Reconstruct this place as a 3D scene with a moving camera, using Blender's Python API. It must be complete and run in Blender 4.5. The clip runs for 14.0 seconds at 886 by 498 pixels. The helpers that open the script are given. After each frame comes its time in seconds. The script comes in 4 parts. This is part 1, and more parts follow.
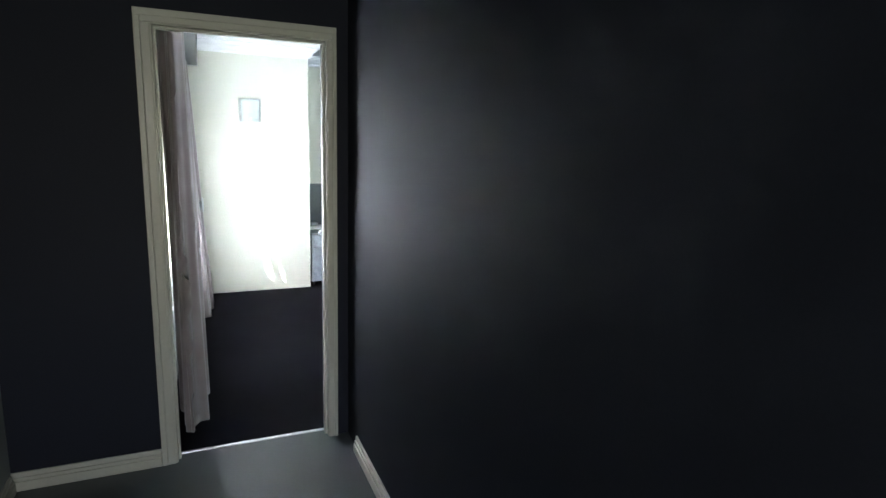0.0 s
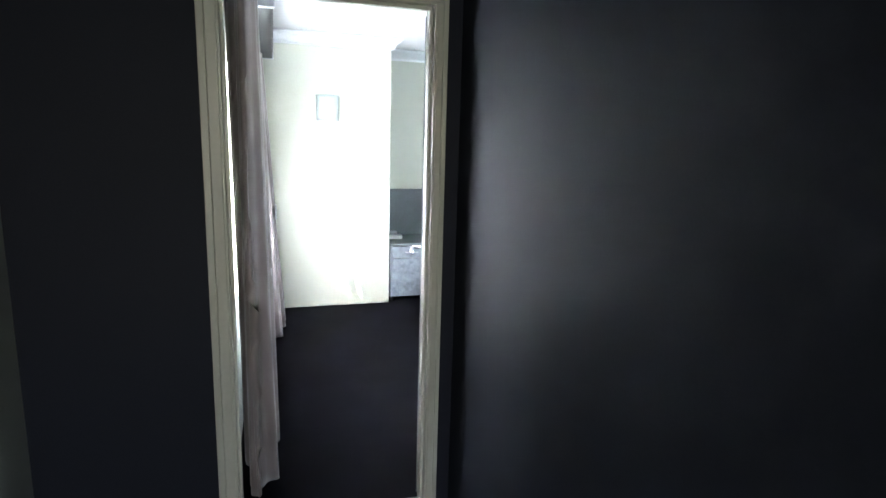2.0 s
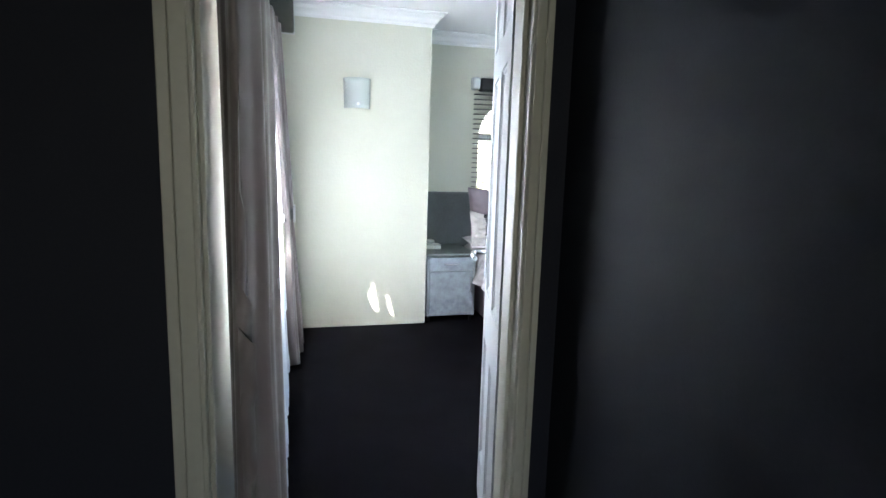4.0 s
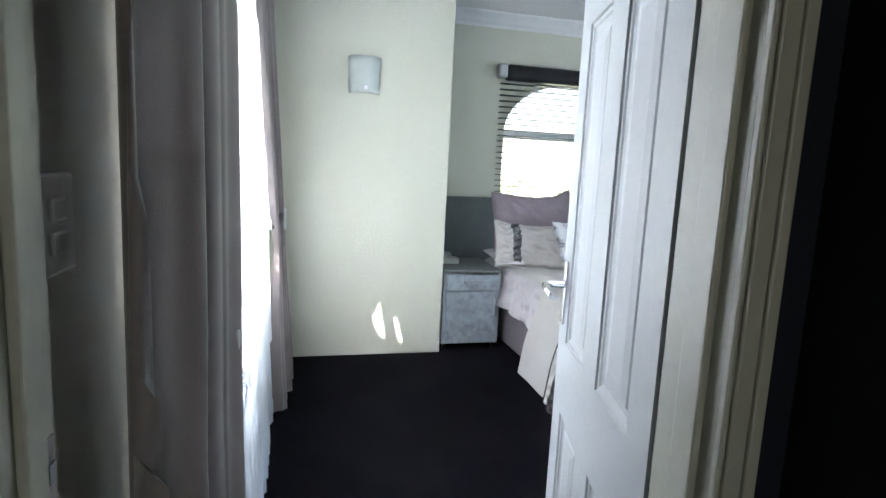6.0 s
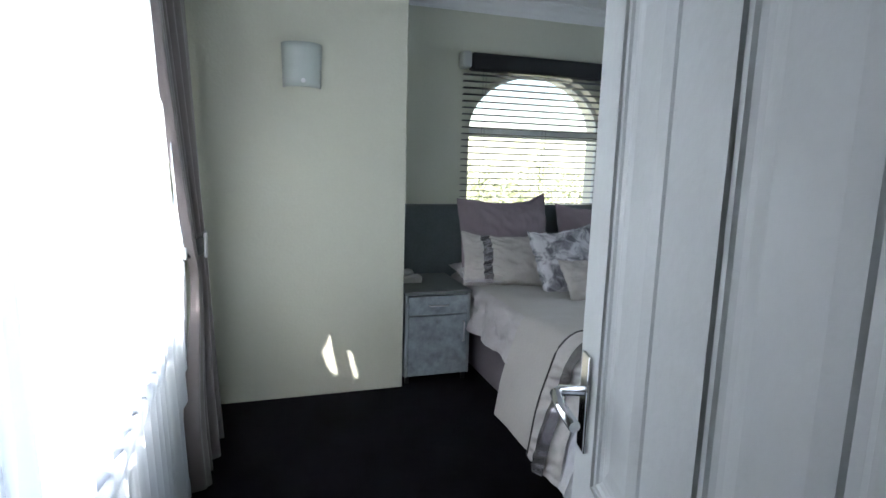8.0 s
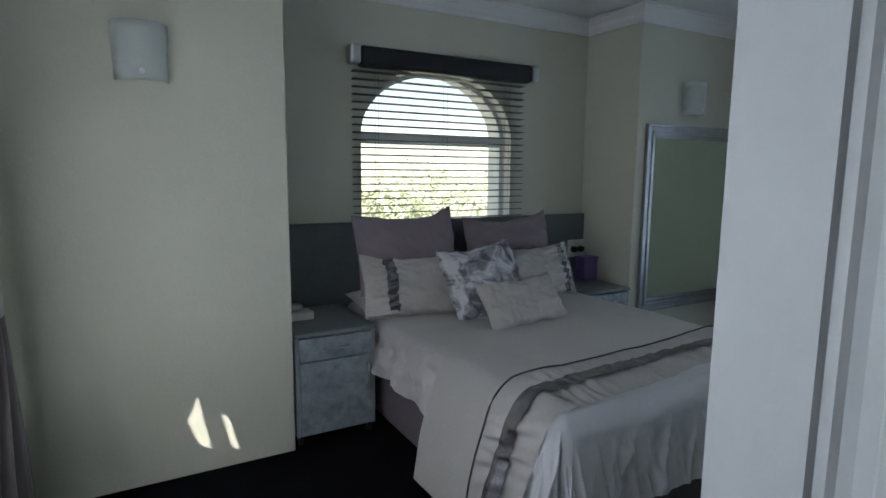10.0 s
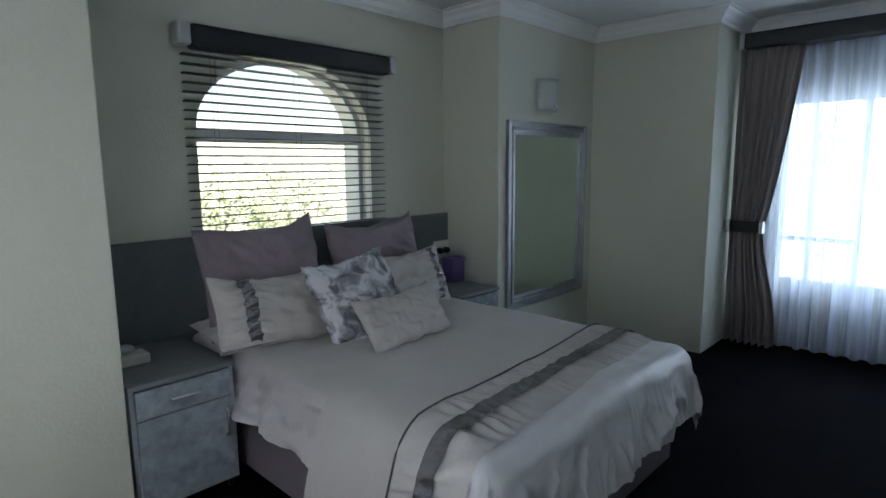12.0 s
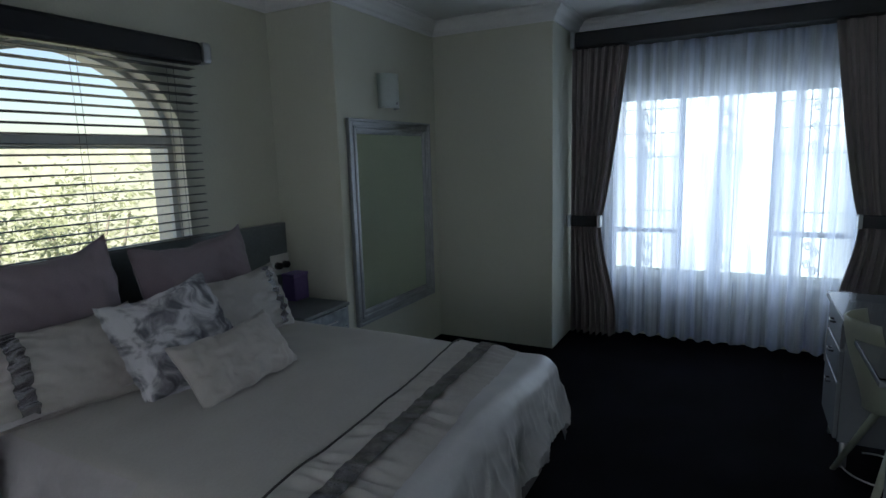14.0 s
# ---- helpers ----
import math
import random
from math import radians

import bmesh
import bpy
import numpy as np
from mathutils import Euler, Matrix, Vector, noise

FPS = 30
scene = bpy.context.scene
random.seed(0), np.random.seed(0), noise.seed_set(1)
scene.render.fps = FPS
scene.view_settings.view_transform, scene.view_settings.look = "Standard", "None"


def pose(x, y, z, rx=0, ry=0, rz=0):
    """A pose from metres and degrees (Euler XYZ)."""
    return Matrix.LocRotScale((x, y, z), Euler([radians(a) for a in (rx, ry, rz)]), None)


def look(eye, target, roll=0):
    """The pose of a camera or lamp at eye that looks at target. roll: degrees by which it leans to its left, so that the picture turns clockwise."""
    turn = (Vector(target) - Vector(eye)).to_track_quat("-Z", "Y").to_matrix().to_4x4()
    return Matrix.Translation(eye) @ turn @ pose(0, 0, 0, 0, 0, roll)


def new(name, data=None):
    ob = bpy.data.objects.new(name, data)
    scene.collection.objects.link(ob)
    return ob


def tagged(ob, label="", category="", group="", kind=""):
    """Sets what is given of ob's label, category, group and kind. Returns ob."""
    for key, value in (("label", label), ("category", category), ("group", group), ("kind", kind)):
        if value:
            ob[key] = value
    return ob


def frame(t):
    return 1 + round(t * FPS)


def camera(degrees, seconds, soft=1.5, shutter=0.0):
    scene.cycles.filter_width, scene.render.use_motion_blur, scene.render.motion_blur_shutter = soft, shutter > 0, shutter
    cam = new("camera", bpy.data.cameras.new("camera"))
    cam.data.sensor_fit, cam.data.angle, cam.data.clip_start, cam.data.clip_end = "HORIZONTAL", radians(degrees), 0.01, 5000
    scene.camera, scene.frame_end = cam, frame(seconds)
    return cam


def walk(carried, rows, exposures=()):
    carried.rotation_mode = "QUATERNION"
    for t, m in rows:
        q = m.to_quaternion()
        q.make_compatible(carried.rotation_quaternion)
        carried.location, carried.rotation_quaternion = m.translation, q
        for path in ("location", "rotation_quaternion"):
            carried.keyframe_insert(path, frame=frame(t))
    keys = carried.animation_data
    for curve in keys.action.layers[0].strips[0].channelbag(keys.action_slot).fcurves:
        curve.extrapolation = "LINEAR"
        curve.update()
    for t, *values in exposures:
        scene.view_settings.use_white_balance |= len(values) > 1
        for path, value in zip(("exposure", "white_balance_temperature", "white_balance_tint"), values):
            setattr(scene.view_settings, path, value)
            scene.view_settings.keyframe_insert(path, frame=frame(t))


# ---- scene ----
cam = camera(76.0, 14.0)
PATH = [
    (0, (-0.667, -2.842, 1.599), (0.112, -1.039, 1.222), 1.8),
    (0.5, (-0.687, -2.663, 1.565), (0.006, -0.822, 1.204), 1.9),
    (1, (-0.719, -2.49, 1.546), (-0.074, -0.63, 1.193), 1.8),
    (1.5, (-0.709, -2.324, 1.55), (-0.099, -0.454, 1.19), 1.8),
    (2, (-0.668, -2.117, 1.556), (-0.099, -0.236, 1.186), 1.6),
    (2.5, (-0.636, -1.907, 1.429), (-0.104, -0.008, 1.095), 1.9),
    (3, (-0.647, -1.709, 1.401), (-0.141, 0.198, 1.072), 1.8),
    (5.5, (-0.564, -0.718, 1.286), (-0.087, 1.203, 0.999), 1.9),
    (6, (-0.575, -0.543, 1.289), (-0.08, 1.373, 1.0), 2.8),
    (6.5, (-0.548, -0.372, 1.312), (-0.027, 1.537, 1.018), 2.0),
    (7, (-0.489, -0.204, 1.348), (0.052, 1.696, 1.041), 1.9),
    (9.3, (-0.35, 0.338, 1.372), (0.497, 2.126, 1.084), 0.9),
    (9.5, (-0.335, 0.428, 1.371), (0.562, 2.194, 1.089), 0.8),
    (10, (-0.291, 0.522, 1.374), (0.691, 2.243, 1.099), 0.5),
    (10.5, (-0.266, 0.602, 1.408), (0.798, 2.271, 1.12), 0.4),
    (11, (-0.255, 0.716, 1.423), (0.924, 2.305, 1.128), 0.1),
    (11.5, (-0.266, 0.822, 1.415), (1.055, 2.295, 1.125), -0.2),
    (12, (-0.249, 0.897, 1.407), (1.182, 2.262, 1.113), -0.5),
    (12.5, (-0.194, 0.984, 1.406), (1.324, 2.251, 1.112), -0.8),
    (13, (-0.111, 1.039, 1.415), (1.479, 2.216, 1.118), -1.1),
    (13.5, (-0.043, 1.067, 1.425), (1.63, 2.12, 1.119), -1.4),
    (14, (0.005, 1.121, 1.446), (1.752, 2.04, 1.127), -1.7),
]
EXPOSURES = [(0, 3.45), (1.5, 3.65), (2.0, 3.6), (3.0, 3.15), (5.5, 2.6), (6.5, 2.25), (7.0, 2.0), (9.5, 0.65), (10.5, 0.8), (11.0, 0.98), (12.5, 0.7), (14.0, 0.05)]
walk(cam, [(t, look(eye, target, roll)) for t, eye, target, roll in PATH], EXPOSURES)

# ---- world, sun, window light, exposure ----
SUN_AZ, SUN_EL = 230.5, 33.0   # towards the sun: clockwise from +y, and above the horizon
world = bpy.data.worlds.new("world")
scene.world = world
world.use_nodes = True
wn = world.node_tree
sky = wn.nodes.new("ShaderNodeTexSky")
sky.sky_type, sky.sun_disc = "NISHITA", False
sky.sun_elevation, sky.sun_rotation = radians(SUN_EL), radians(SUN_AZ)
wn.links.new(sky.outputs[0], wn.nodes["Background"].inputs["Color"])
wn.nodes["Background"].inputs["Strength"].default_value = 0.15

sun_data = bpy.data.lights.new("sun", "SUN")
sun_data.energy, sun_data.angle, sun_data.color = 5.0, radians(0.5), (1.0, 0.95, 0.87)
az, el = radians(SUN_AZ), radians(SUN_EL)
sun = new("sun", sun_data)
sun.matrix_world = look((math.sin(az) * 20, math.cos(az) * 20, math.tan(el) * 20), (0, 0, 0))


def window_light(name, eye, target, w, h, power, color):
    """The sky's light in a window's opening; also makes the added fill lamp in the hall."""
    data = bpy.data.lights.new(name, "AREA")
    data.shape, data.size, data.size_y, data.energy, data.color = "RECTANGLE", w, h, power, color
    ob = new(name, data)
    ob.matrix_world = look(eye, target)
    return ob


window_light("window_light_west", (-1.20, 1.66, 1.32), (0, 1.66, 1.32), 1.78, 1.14, 22, (0.93, 0.97, 1.0))
window_light("window_light_east", (4.95, 1.2, 1.18), (4, 1.2, 1.18), 1.75, 1.4, 15.5, (0.74, 0.88, 1.0))
# Added fill lamp behind the camera; the hall has no known window.
window_light("added_hall_fill", (-0.75, -5.9, 1.5), (-0.75, -3, 1.5), 0.9, 1.0, 3.8, (1.0, 0.98, 0.93))

# ---- materials ----
def material(name, base, rough=0.6, metal=0.0, vary=0.06, scale=3.0, fine=60.0, bump=0.1, bump_scale=None, spec=0.5, sheen=0.0):
    """A procedural surface: its base colour with variation at two scales and a fine relief."""
    m = bpy.data.materials.new(name)
    m.use_nodes = True
    nt, b = m.node_tree, m.node_tree.nodes["Principled BSDF"]
    tc = nt.nodes.new("ShaderNodeTexCoord")
    big, small = nt.nodes.new("ShaderNodeTexNoise"), nt.nodes.new("ShaderNodeTexNoise")
    big.inputs["Scale"].default_value, small.inputs["Scale"].default_value = scale, fine
    big.inputs["Detail"].default_value = 4
    for n in (big, small):
        nt.links.new(tc.outputs["Object"], n.inputs["Vector"])
    add = nt.nodes.new("ShaderNodeMath")
    add.operation = "ADD"
    nt.links.new(big.outputs["Fac"], add.inputs[0])
    nt.links.new(small.outputs["Fac"], add.inputs[1])
    half = nt.nodes.new("ShaderNodeMath")
    half.operation, half.inputs[1].default_value = "MULTIPLY", 0.5
    nt.links.new(add.outputs[0], half.inputs[0])
    ramp = nt.nodes.new("ShaderNodeValToRGB")
    ramp.color_ramp.elements[0].position, ramp.color_ramp.elements[1].position = 0.3, 0.7
    ramp.color_ramp.elements[0].color = (*[max(0, c * (1 - vary)) for c in base], 1)
    ramp.color_ramp.elements[1].color = (*[min(1, c * (1 + vary)) for c in base], 1)
    nt.links.new(half.outputs[0], ramp.inputs[0])
    nt.links.new(ramp.outputs[0], b.inputs["Base Color"])
    b.inputs["Roughness"].default_value, b.inputs["Metallic"].default_value = rough, metal
    b.inputs["Specular IOR Level"].default_value = spec
    if sheen:
        b.inputs["Sheen Weight"].default_value = sheen
    if bump:
        bp, tex = nt.nodes.new("ShaderNodeBump"), nt.nodes.new("ShaderNodeTexNoise")
        tex.inputs["Scale"].default_value, tex.inputs["Detail"].default_value = bump_scale or fine, 3
        nt.links.new(tc.outputs["Object"], tex.inputs["Vector"])
        bp.inputs["Strength"].default_value, bp.inputs["Distance"].default_value = bump, 0.01
        nt.links.new(tex.outputs["Fac"], bp.inputs["Height"])
        nt.links.new(bp.outputs[0], b.inputs["Normal"])
    return m


M_NAVY = material("navy_wall_paint", (0.0175, 0.0195, 0.0285), 0.62, spec=0.14, vary=0.12, scale=1.5, fine=120, bump=0.05, bump_scale=180)
M_CREAM = material("cream_wall_paint", (0.618, 0.622, 0.535), 0.8, spec=0.25, vary=0.03, scale=1.2, fine=90, bump=0.15, bump_scale=70)
M_PALE = material("pale_hall_paint", (0.32, 0.345, 0.32), 0.6, vary=0.04, scale=1.2, bump=0.1)
M_CEIL = material("white_ceiling_paint", (0.78, 0.79, 0.80), 0.7, vary=0.02, scale=1.0, bump=0.08)
M_CORNICE = material("white_cornice_plaster", (0.80, 0.81, 0.82), 0.55, vary=0.02, bump=0.05)
M_TRIM = material("cream_gloss_trim", (0.50, 0.495, 0.42), 0.4, vary=0.05, scale=5, bump=0.02, bump_scale=50)
M_DOOR = material("white_door_paint", (0.455, 0.472, 0.48), 0.45, vary=0.03, scale=4, bump=0.06, bump_scale=60)
M_CARPET = material("dark_carpet", (0.0066, 0.0060, 0.0090), 0.95, vary=0.75, scale=3, fine=260, bump=0.9, bump_scale=420, spec=0.05)
M_HALLFLOOR = material("grey_vinyl_floor", (0.055, 0.062, 0.066), 0.45, vary=0.12, scale=3, fine=80, bump=0.05)
M_DRAPE = material("mauve_grey_drape", (0.222, 0.187, 0.188), 0.5, vary=0.08, scale=6, fine=300, bump=0.2, bump_scale=500, sheen=0.4)
M_BLACK = material("black_leather", (0.012, 0.012, 0.016), 0.4, vary=0.2, bump=0.25, bump_scale=220)
M_SILVER = material("brushed_silver", (0.62, 0.63, 0.65), 0.28, metal=1.0, vary=0.08, fine=200, bump=0.05)
M_CHROME = material("chrome", (0.75, 0.76, 0.78), 0.12, metal=1.0, vary=0.03, bump=0)
M_SLAT = material("dark_grey_slat", (0.085, 0.085, 0.088), 0.35, vary=0.1, bump=0.05)
M_HEAD = material("grey_headboard_laminate", (0.17, 0.195, 0.21), 0.45, vary=0.12, scale=9, fine=60, bump=0.04)
M_PEDTOP = material("grey_laminate_top", (0.17, 0.19, 0.195), 0.3, vary=0.1, scale=9, bump=0.03)
M_PEDBODY = material("pedestal_grey_board", (0.30, 0.33, 0.36), 0.4, vary=0.1, scale=12, bump=0.03)
M_PEDDOOR = material("mottled_silver_laminate", (0.28, 0.32, 0.36), 0.35, vary=0.36, scale=16, fine=28, bump=0.04)
M_BEDBASE = material("mauve_base_cloth", (0.15, 0.13, 0.15), 0.8, vary=0.1, bump=0.2)
M_SATIN = material("pale_satin", (0.57, 0.57, 0.61), 0.29, vary=0.04, scale=4, bump=0.12, bump_scale=14, sheen=0.3)
M_SHEET = material("pale_sheet_satin", (0.48, 0.455, 0.475), 0.4, vary=0.05, scale=4, bump=0.25, bump_scale=14)
M_DUVETTOP = material("dusty_rose_coverlet", (0.45, 0.432, 0.42), 0.62, vary=0.06, scale=5, fine=120, bump=0.15, bump_scale=60, sheen=0.3)
M_RUCHE = material("ruched_satin", (0.48, 0.462, 0.458), 0.42, vary=0.08, scale=8, bump=0.2, bump_scale=30)
M_PIPING = material("dark_piping", (0.06, 0.055, 0.06), 0.6, bump=0)
M_MAUVE = material("mauve_pillow_cotton", (0.25, 0.20, 0.235), 0.75, vary=0.07, scale=5, fine=150, bump=0.15, bump_scale=30, sheen=0.2)
M_CREAMPIL = material("cream_rose_pillow_satin", (0.47, 0.445, 0.43), 0.5, vary=0.05, scale=6, bump=0.2, bump_scale=22)
M_WHITE = material("white_plastic", (0.74, 0.74, 0.72), 0.3, vary=0.03, bump=0)
M_STEEL = material("white_window_steel", (0.70, 0.72, 0.72), 0.4, vary=0.05, bump=0.03)
M_PURPLE = material("purple_box_card", (0.22, 0.15, 0.42), 0.5, vary=0.15, bump=0.03)
M_DESK = material("white_desk_laminate", (0.25, 0.265, 0.29), 0.25, vary=0.03, bump=0.02)
M_CHAIR = material("cream_moulded_plastic", (0.36, 0.38, 0.31), 0.4, vary=0.04, bump=0.02)
M_MIRFRAME = material("aged_silver_frame", (0.40, 0.42, 0.45), 0.33, metal=1.0, vary=0.2, scale=14, fine=180, bump=0.3, bump_scale=90)
M_GRASS = material("lawn", (0.07, 0.12, 0.03), 0.9, vary=0.4, scale=2, fine=40, bump=0.5)
M_BACKDROP = material("bright_foliage_backdrop", (0.78, 0.80, 0.62), 0.9, vary=0.25, scale=2.5, fine=9, bump=0.4)
# Leaf and bark colours are bleached to carry the glare outdoors.
M_LEAF = material("glare_bleached_leaves", (0.46, 0.50, 0.30), 0.6, vary=0.15, scale=8, bump=0)
M_BARK = material("glare_bleached_bark", (0.40, 0.37, 0.28), 0.9, vary=0.3, bump=0.5)
M_OUTWALL = material("pale_outdoor_plaster", (0.80, 0.78, 0.70), 0.8, vary=0.08, bump=0.3)


def sequins():
    m = material("silver_sequins", (0.33, 0.315, 0.345), 0.25, metal=0.75, vary=0.5, scale=30, fine=160, bump=0)
    nt = m.node_tree
    tc, vor, bp = nt.nodes.new("ShaderNodeTexCoord"), nt.nodes.new("ShaderNodeTexVoronoi"), nt.nodes.new("ShaderNodeBump")
    vor.inputs["Scale"].default_value = 230
    nt.links.new(tc.outputs["Object"], vor.inputs["Vector"])
    bw = nt.nodes.new("ShaderNodeRGBToBW")
    nt.links.new(vor.outputs["Color"], bw.inputs[0])
    bp.inputs["Strength"].default_value, bp.inputs["Distance"].default_value = 0.9, 0.004
    nt.links.new(bw.outputs[0], bp.inputs["Height"])
    nt.links.new(bp.outputs[0], nt.nodes["Principled BSDF"].inputs["Normal"])
    return m


def marbled():
    """White cloth with a grey floral wash."""
    m = material("grey_floral_cloth", (0.5, 0.5, 0.5), 0.6, bump=0.15)
    nt = m.node_tree
    tc, n1, ramp = nt.nodes.new("ShaderNodeTexCoord"), nt.nodes.new("ShaderNodeTexNoise"), nt.nodes.new("ShaderNodeValToRGB")
    n1.inputs["Scale"].default_value, n1.inputs["Detail"].default_value, n1.inputs["Distortion"].default_value = 9, 5, 1.2
    nt.links.new(tc.outputs["Object"], n1.inputs["Vector"])
    e = ramp.color_ramp.elements
    e[0].position, e[0].color = 0.38, (0.13, 0.13, 0.16, 1)
    e[1].position, e[1].color = 0.56, (0.60, 0.60, 0.64, 1)
    mid = e.new(0.47)
    mid.color = (0.32, 0.32, 0.36, 1)
    nt.links.new(n1.outputs["Fac"], ramp.inputs[0])
    nt.links.new(ramp.outputs[0], nt.nodes["Principled BSDF"].inputs["Base Color"])
    return m


def net_cloth(name, clear, color=(0.86, 0.88, 0.92)):
    m = bpy.data.materials.new(name)
    m.use_nodes = True
    nt = m.node_tree
    nt.nodes.clear()
    out = nt.nodes.new("ShaderNodeOutputMaterial")
    tr, tl, df = nt.nodes.new("ShaderNodeBsdfTransparent"), nt.nodes.new("ShaderNodeBsdfTranslucent"), nt.nodes.new("ShaderNodeBsdfDiffuse")
    tl.inputs[0].default_value = df.inputs[0].default_value = (*color, 1)
    m1, m2 = nt.nodes.new("ShaderNodeMixShader"), nt.nodes.new("ShaderNodeMixShader")
    m1.inputs[0].default_value, m2.inputs[0].default_value = 0.4, clear
    tc, no, mp = nt.nodes.new("ShaderNodeTexCoord"), nt.nodes.new("ShaderNodeTexNoise"), nt.nodes.new("ShaderNodeMapRange")
    st = nt.nodes.new("ShaderNodeMapping")
    st.inputs["Scale"].default_value = (0.3, 1.0, 0.035)
    no.inputs["Scale"].default_value, no.inputs["Detail"].default_value = 15, 3
    mp.inputs["From Min"].default_value, mp.inputs["From Max"].default_value = 0.38, 0.62
    mp.inputs["To Min"].default_value, mp.inputs["To Max"].default_value = clear * 0.15, clear * 2.0
    nt.links.new(tc.outputs["Object"], st.inputs["Vector"])
    nt.links.new(st.outputs[0], no.inputs["Vector"])
    nt.links.new(no.outputs["Fac"], mp.inputs["Value"])
    nt.links.new(mp.outputs[0], m2.inputs[0])
    nt.links.new(tl.outputs[0], m1.inputs[1])
    nt.links.new(df.outputs[0], m1.inputs[2])
    nt.links.new(m1.outputs[0], m2.inputs[1])
    nt.links.new(tr.outputs[0], m2.inputs[2])
    nt.links.new(m2.outputs[0], out.inputs["Surface"])
    return m


def glass(name, rough=0.0, tint=(1, 1, 1)):
    m = bpy.data.materials.new(name)
    m.use_nodes = True
    b = m.node_tree.nodes["Principled BSDF"]
    b.inputs["Base Color"].default_value = (*tint, 1)
    b.inputs["Roughness"].default_value, b.inputs["Transmission Weight"].default_value, b.inputs["IOR"].default_value = rough, 1.0, 1.1
    return m


M_SEQUIN, M_FLORAL = sequins(), marbled()
M_NETDENSE, M_NET = net_cloth("dense_net", 0.0, (0.72, 0.76, 0.84)), net_cloth("sheer_net", 0.30, (0.70, 0.76, 0.90))
M_GLASS = glass("window_glass")
M_FROST = material("frosted_glass_shade", (0.68, 0.75, 0.74), 0.3, vary=0.03, bump=0)
M_FROST.node_tree.nodes["Principled BSDF"].inputs["Alpha"].default_value = 0.55
M_MIRROR = material("mirror_glass", (0.72, 0.84, 0.76), 0.02, metal=1.0, vary=0.0, bump=0)


# ---- shape helpers ----
def box(bm, x0, x1, y0, y1, z0, z1, bevel=0.0):
    """Adds a box, its edges rounded by bevel."""
    made = bmesh.ops.create_cube(bm, size=1)["verts"]
    bmesh.ops.scale(bm, vec=(abs(x1 - x0), abs(y1 - y0), abs(z1 - z0)), verts=made)
    bmesh.ops.translate(bm, vec=((x0 + x1) / 2, (y0 + y1) / 2, (z0 + z1) / 2), verts=made)
    if bevel:
        edges = list({e for v in made for e in v.link_edges})
        bmesh.ops.bevel(bm, geom=edges, offset=bevel, segments=2, profile=0.5, affect="EDGES")


def tube(bm, points, radius, sides=8, cap=True):
    """Adds a round bar along points."""
    rings, pts = [], [Vector(p) for p in points]
    for i, p in enumerate(pts):
        d = (pts[min(i + 1, len(pts) - 1)] - pts[max(i - 1, 0)]).normalized()
        a = d.cross(Vector((0, 0, 1)) if abs(d.z) < 0.9 else Vector((1, 0, 0))).normalized()
        b, r = d.cross(a), radius[i] if isinstance(radius, (list, tuple)) else radius
        rings.append([bm.verts.new(p + r * (math.cos(k * math.tau / sides) * a + math.sin(k * math.tau / sides) * b)) for k in range(sides)])
    for r0, r1 in zip(rings, rings[1:]):
        for k in range(sides):
            bm.faces.new((r0[k], r0[(k + 1) % sides], r1[(k + 1) % sides], r1[k])).smooth = True
    if cap:
        bm.faces.new(rings[0][::-1])
        bm.faces.new(rings[-1])


def grid(bm, nu, nv, place, smooth=True):
    """Adds a sheet of nu x nv cells; place(u, v), both 0 to 1, gives each corner."""
    vs = [[bm.verts.new(place(i / nu, j / nv)) for j in range(nv + 1)] for i in range(nu + 1)]
    for i in range(nu):
        for j in range(nv):
            bm.faces.new((vs[i][j], vs[i + 1][j], vs[i + 1][j + 1], vs[i][j + 1])).smooth = smooth
    return vs


def part(name, bm, mat, parent=None, label=""):
    """One mesh object from a bmesh, under its thing if it has one."""
    bmesh.ops.recalc_face_normals(bm, faces=bm.faces)
    me = bpy.data.meshes.new(name)
    bm.to_mesh(me)
    bm.free()
    me.materials.append(mat)
    ob = new(name, me)
    if parent:
        ob.parent = parent
    return tagged(ob, label)


def slab(name, mat, *boxes, parent=None, label="", bevel=0.0):
    bm = bmesh.new()
    for b in boxes:
        box(bm, *b, bevel=bevel)
    return part(name, bm, mat, parent, label)


def structure(ob, label=""):
    return tagged(ob, label, kind="structure")


def thing(name, x, y, z, label, category, group=""):
    """An empty at the base of a thing."""
    ob = new(name)
    ob.location = (x, y, z)
    ob.empty_display_size = 0.1
    return tagged(ob, label, category, group)


def shift(bm, x, y, z):
    bmesh.ops.translate(bm, vec=(x, y, z), verts=bm.verts)
    return bm


# ---- setting: hall ----
HX0, HX1, HY0 = -1.50, 0.025, -6.0         # hall
WX, EX, SY = -0.86, 4.62, 0.10           # bedroom west, east and south walls
PIER_X, PIER_Y, NY = 0.39, 3.16, 3.76    # pier, north wall
MX, MY, NIBX, NIBY = 2.77, 3.26, 3.995, 2.315
CEIL = 2.45
DOOR_L, DOOR_R, DOOR_H = -0.825, -0.085, 2.045

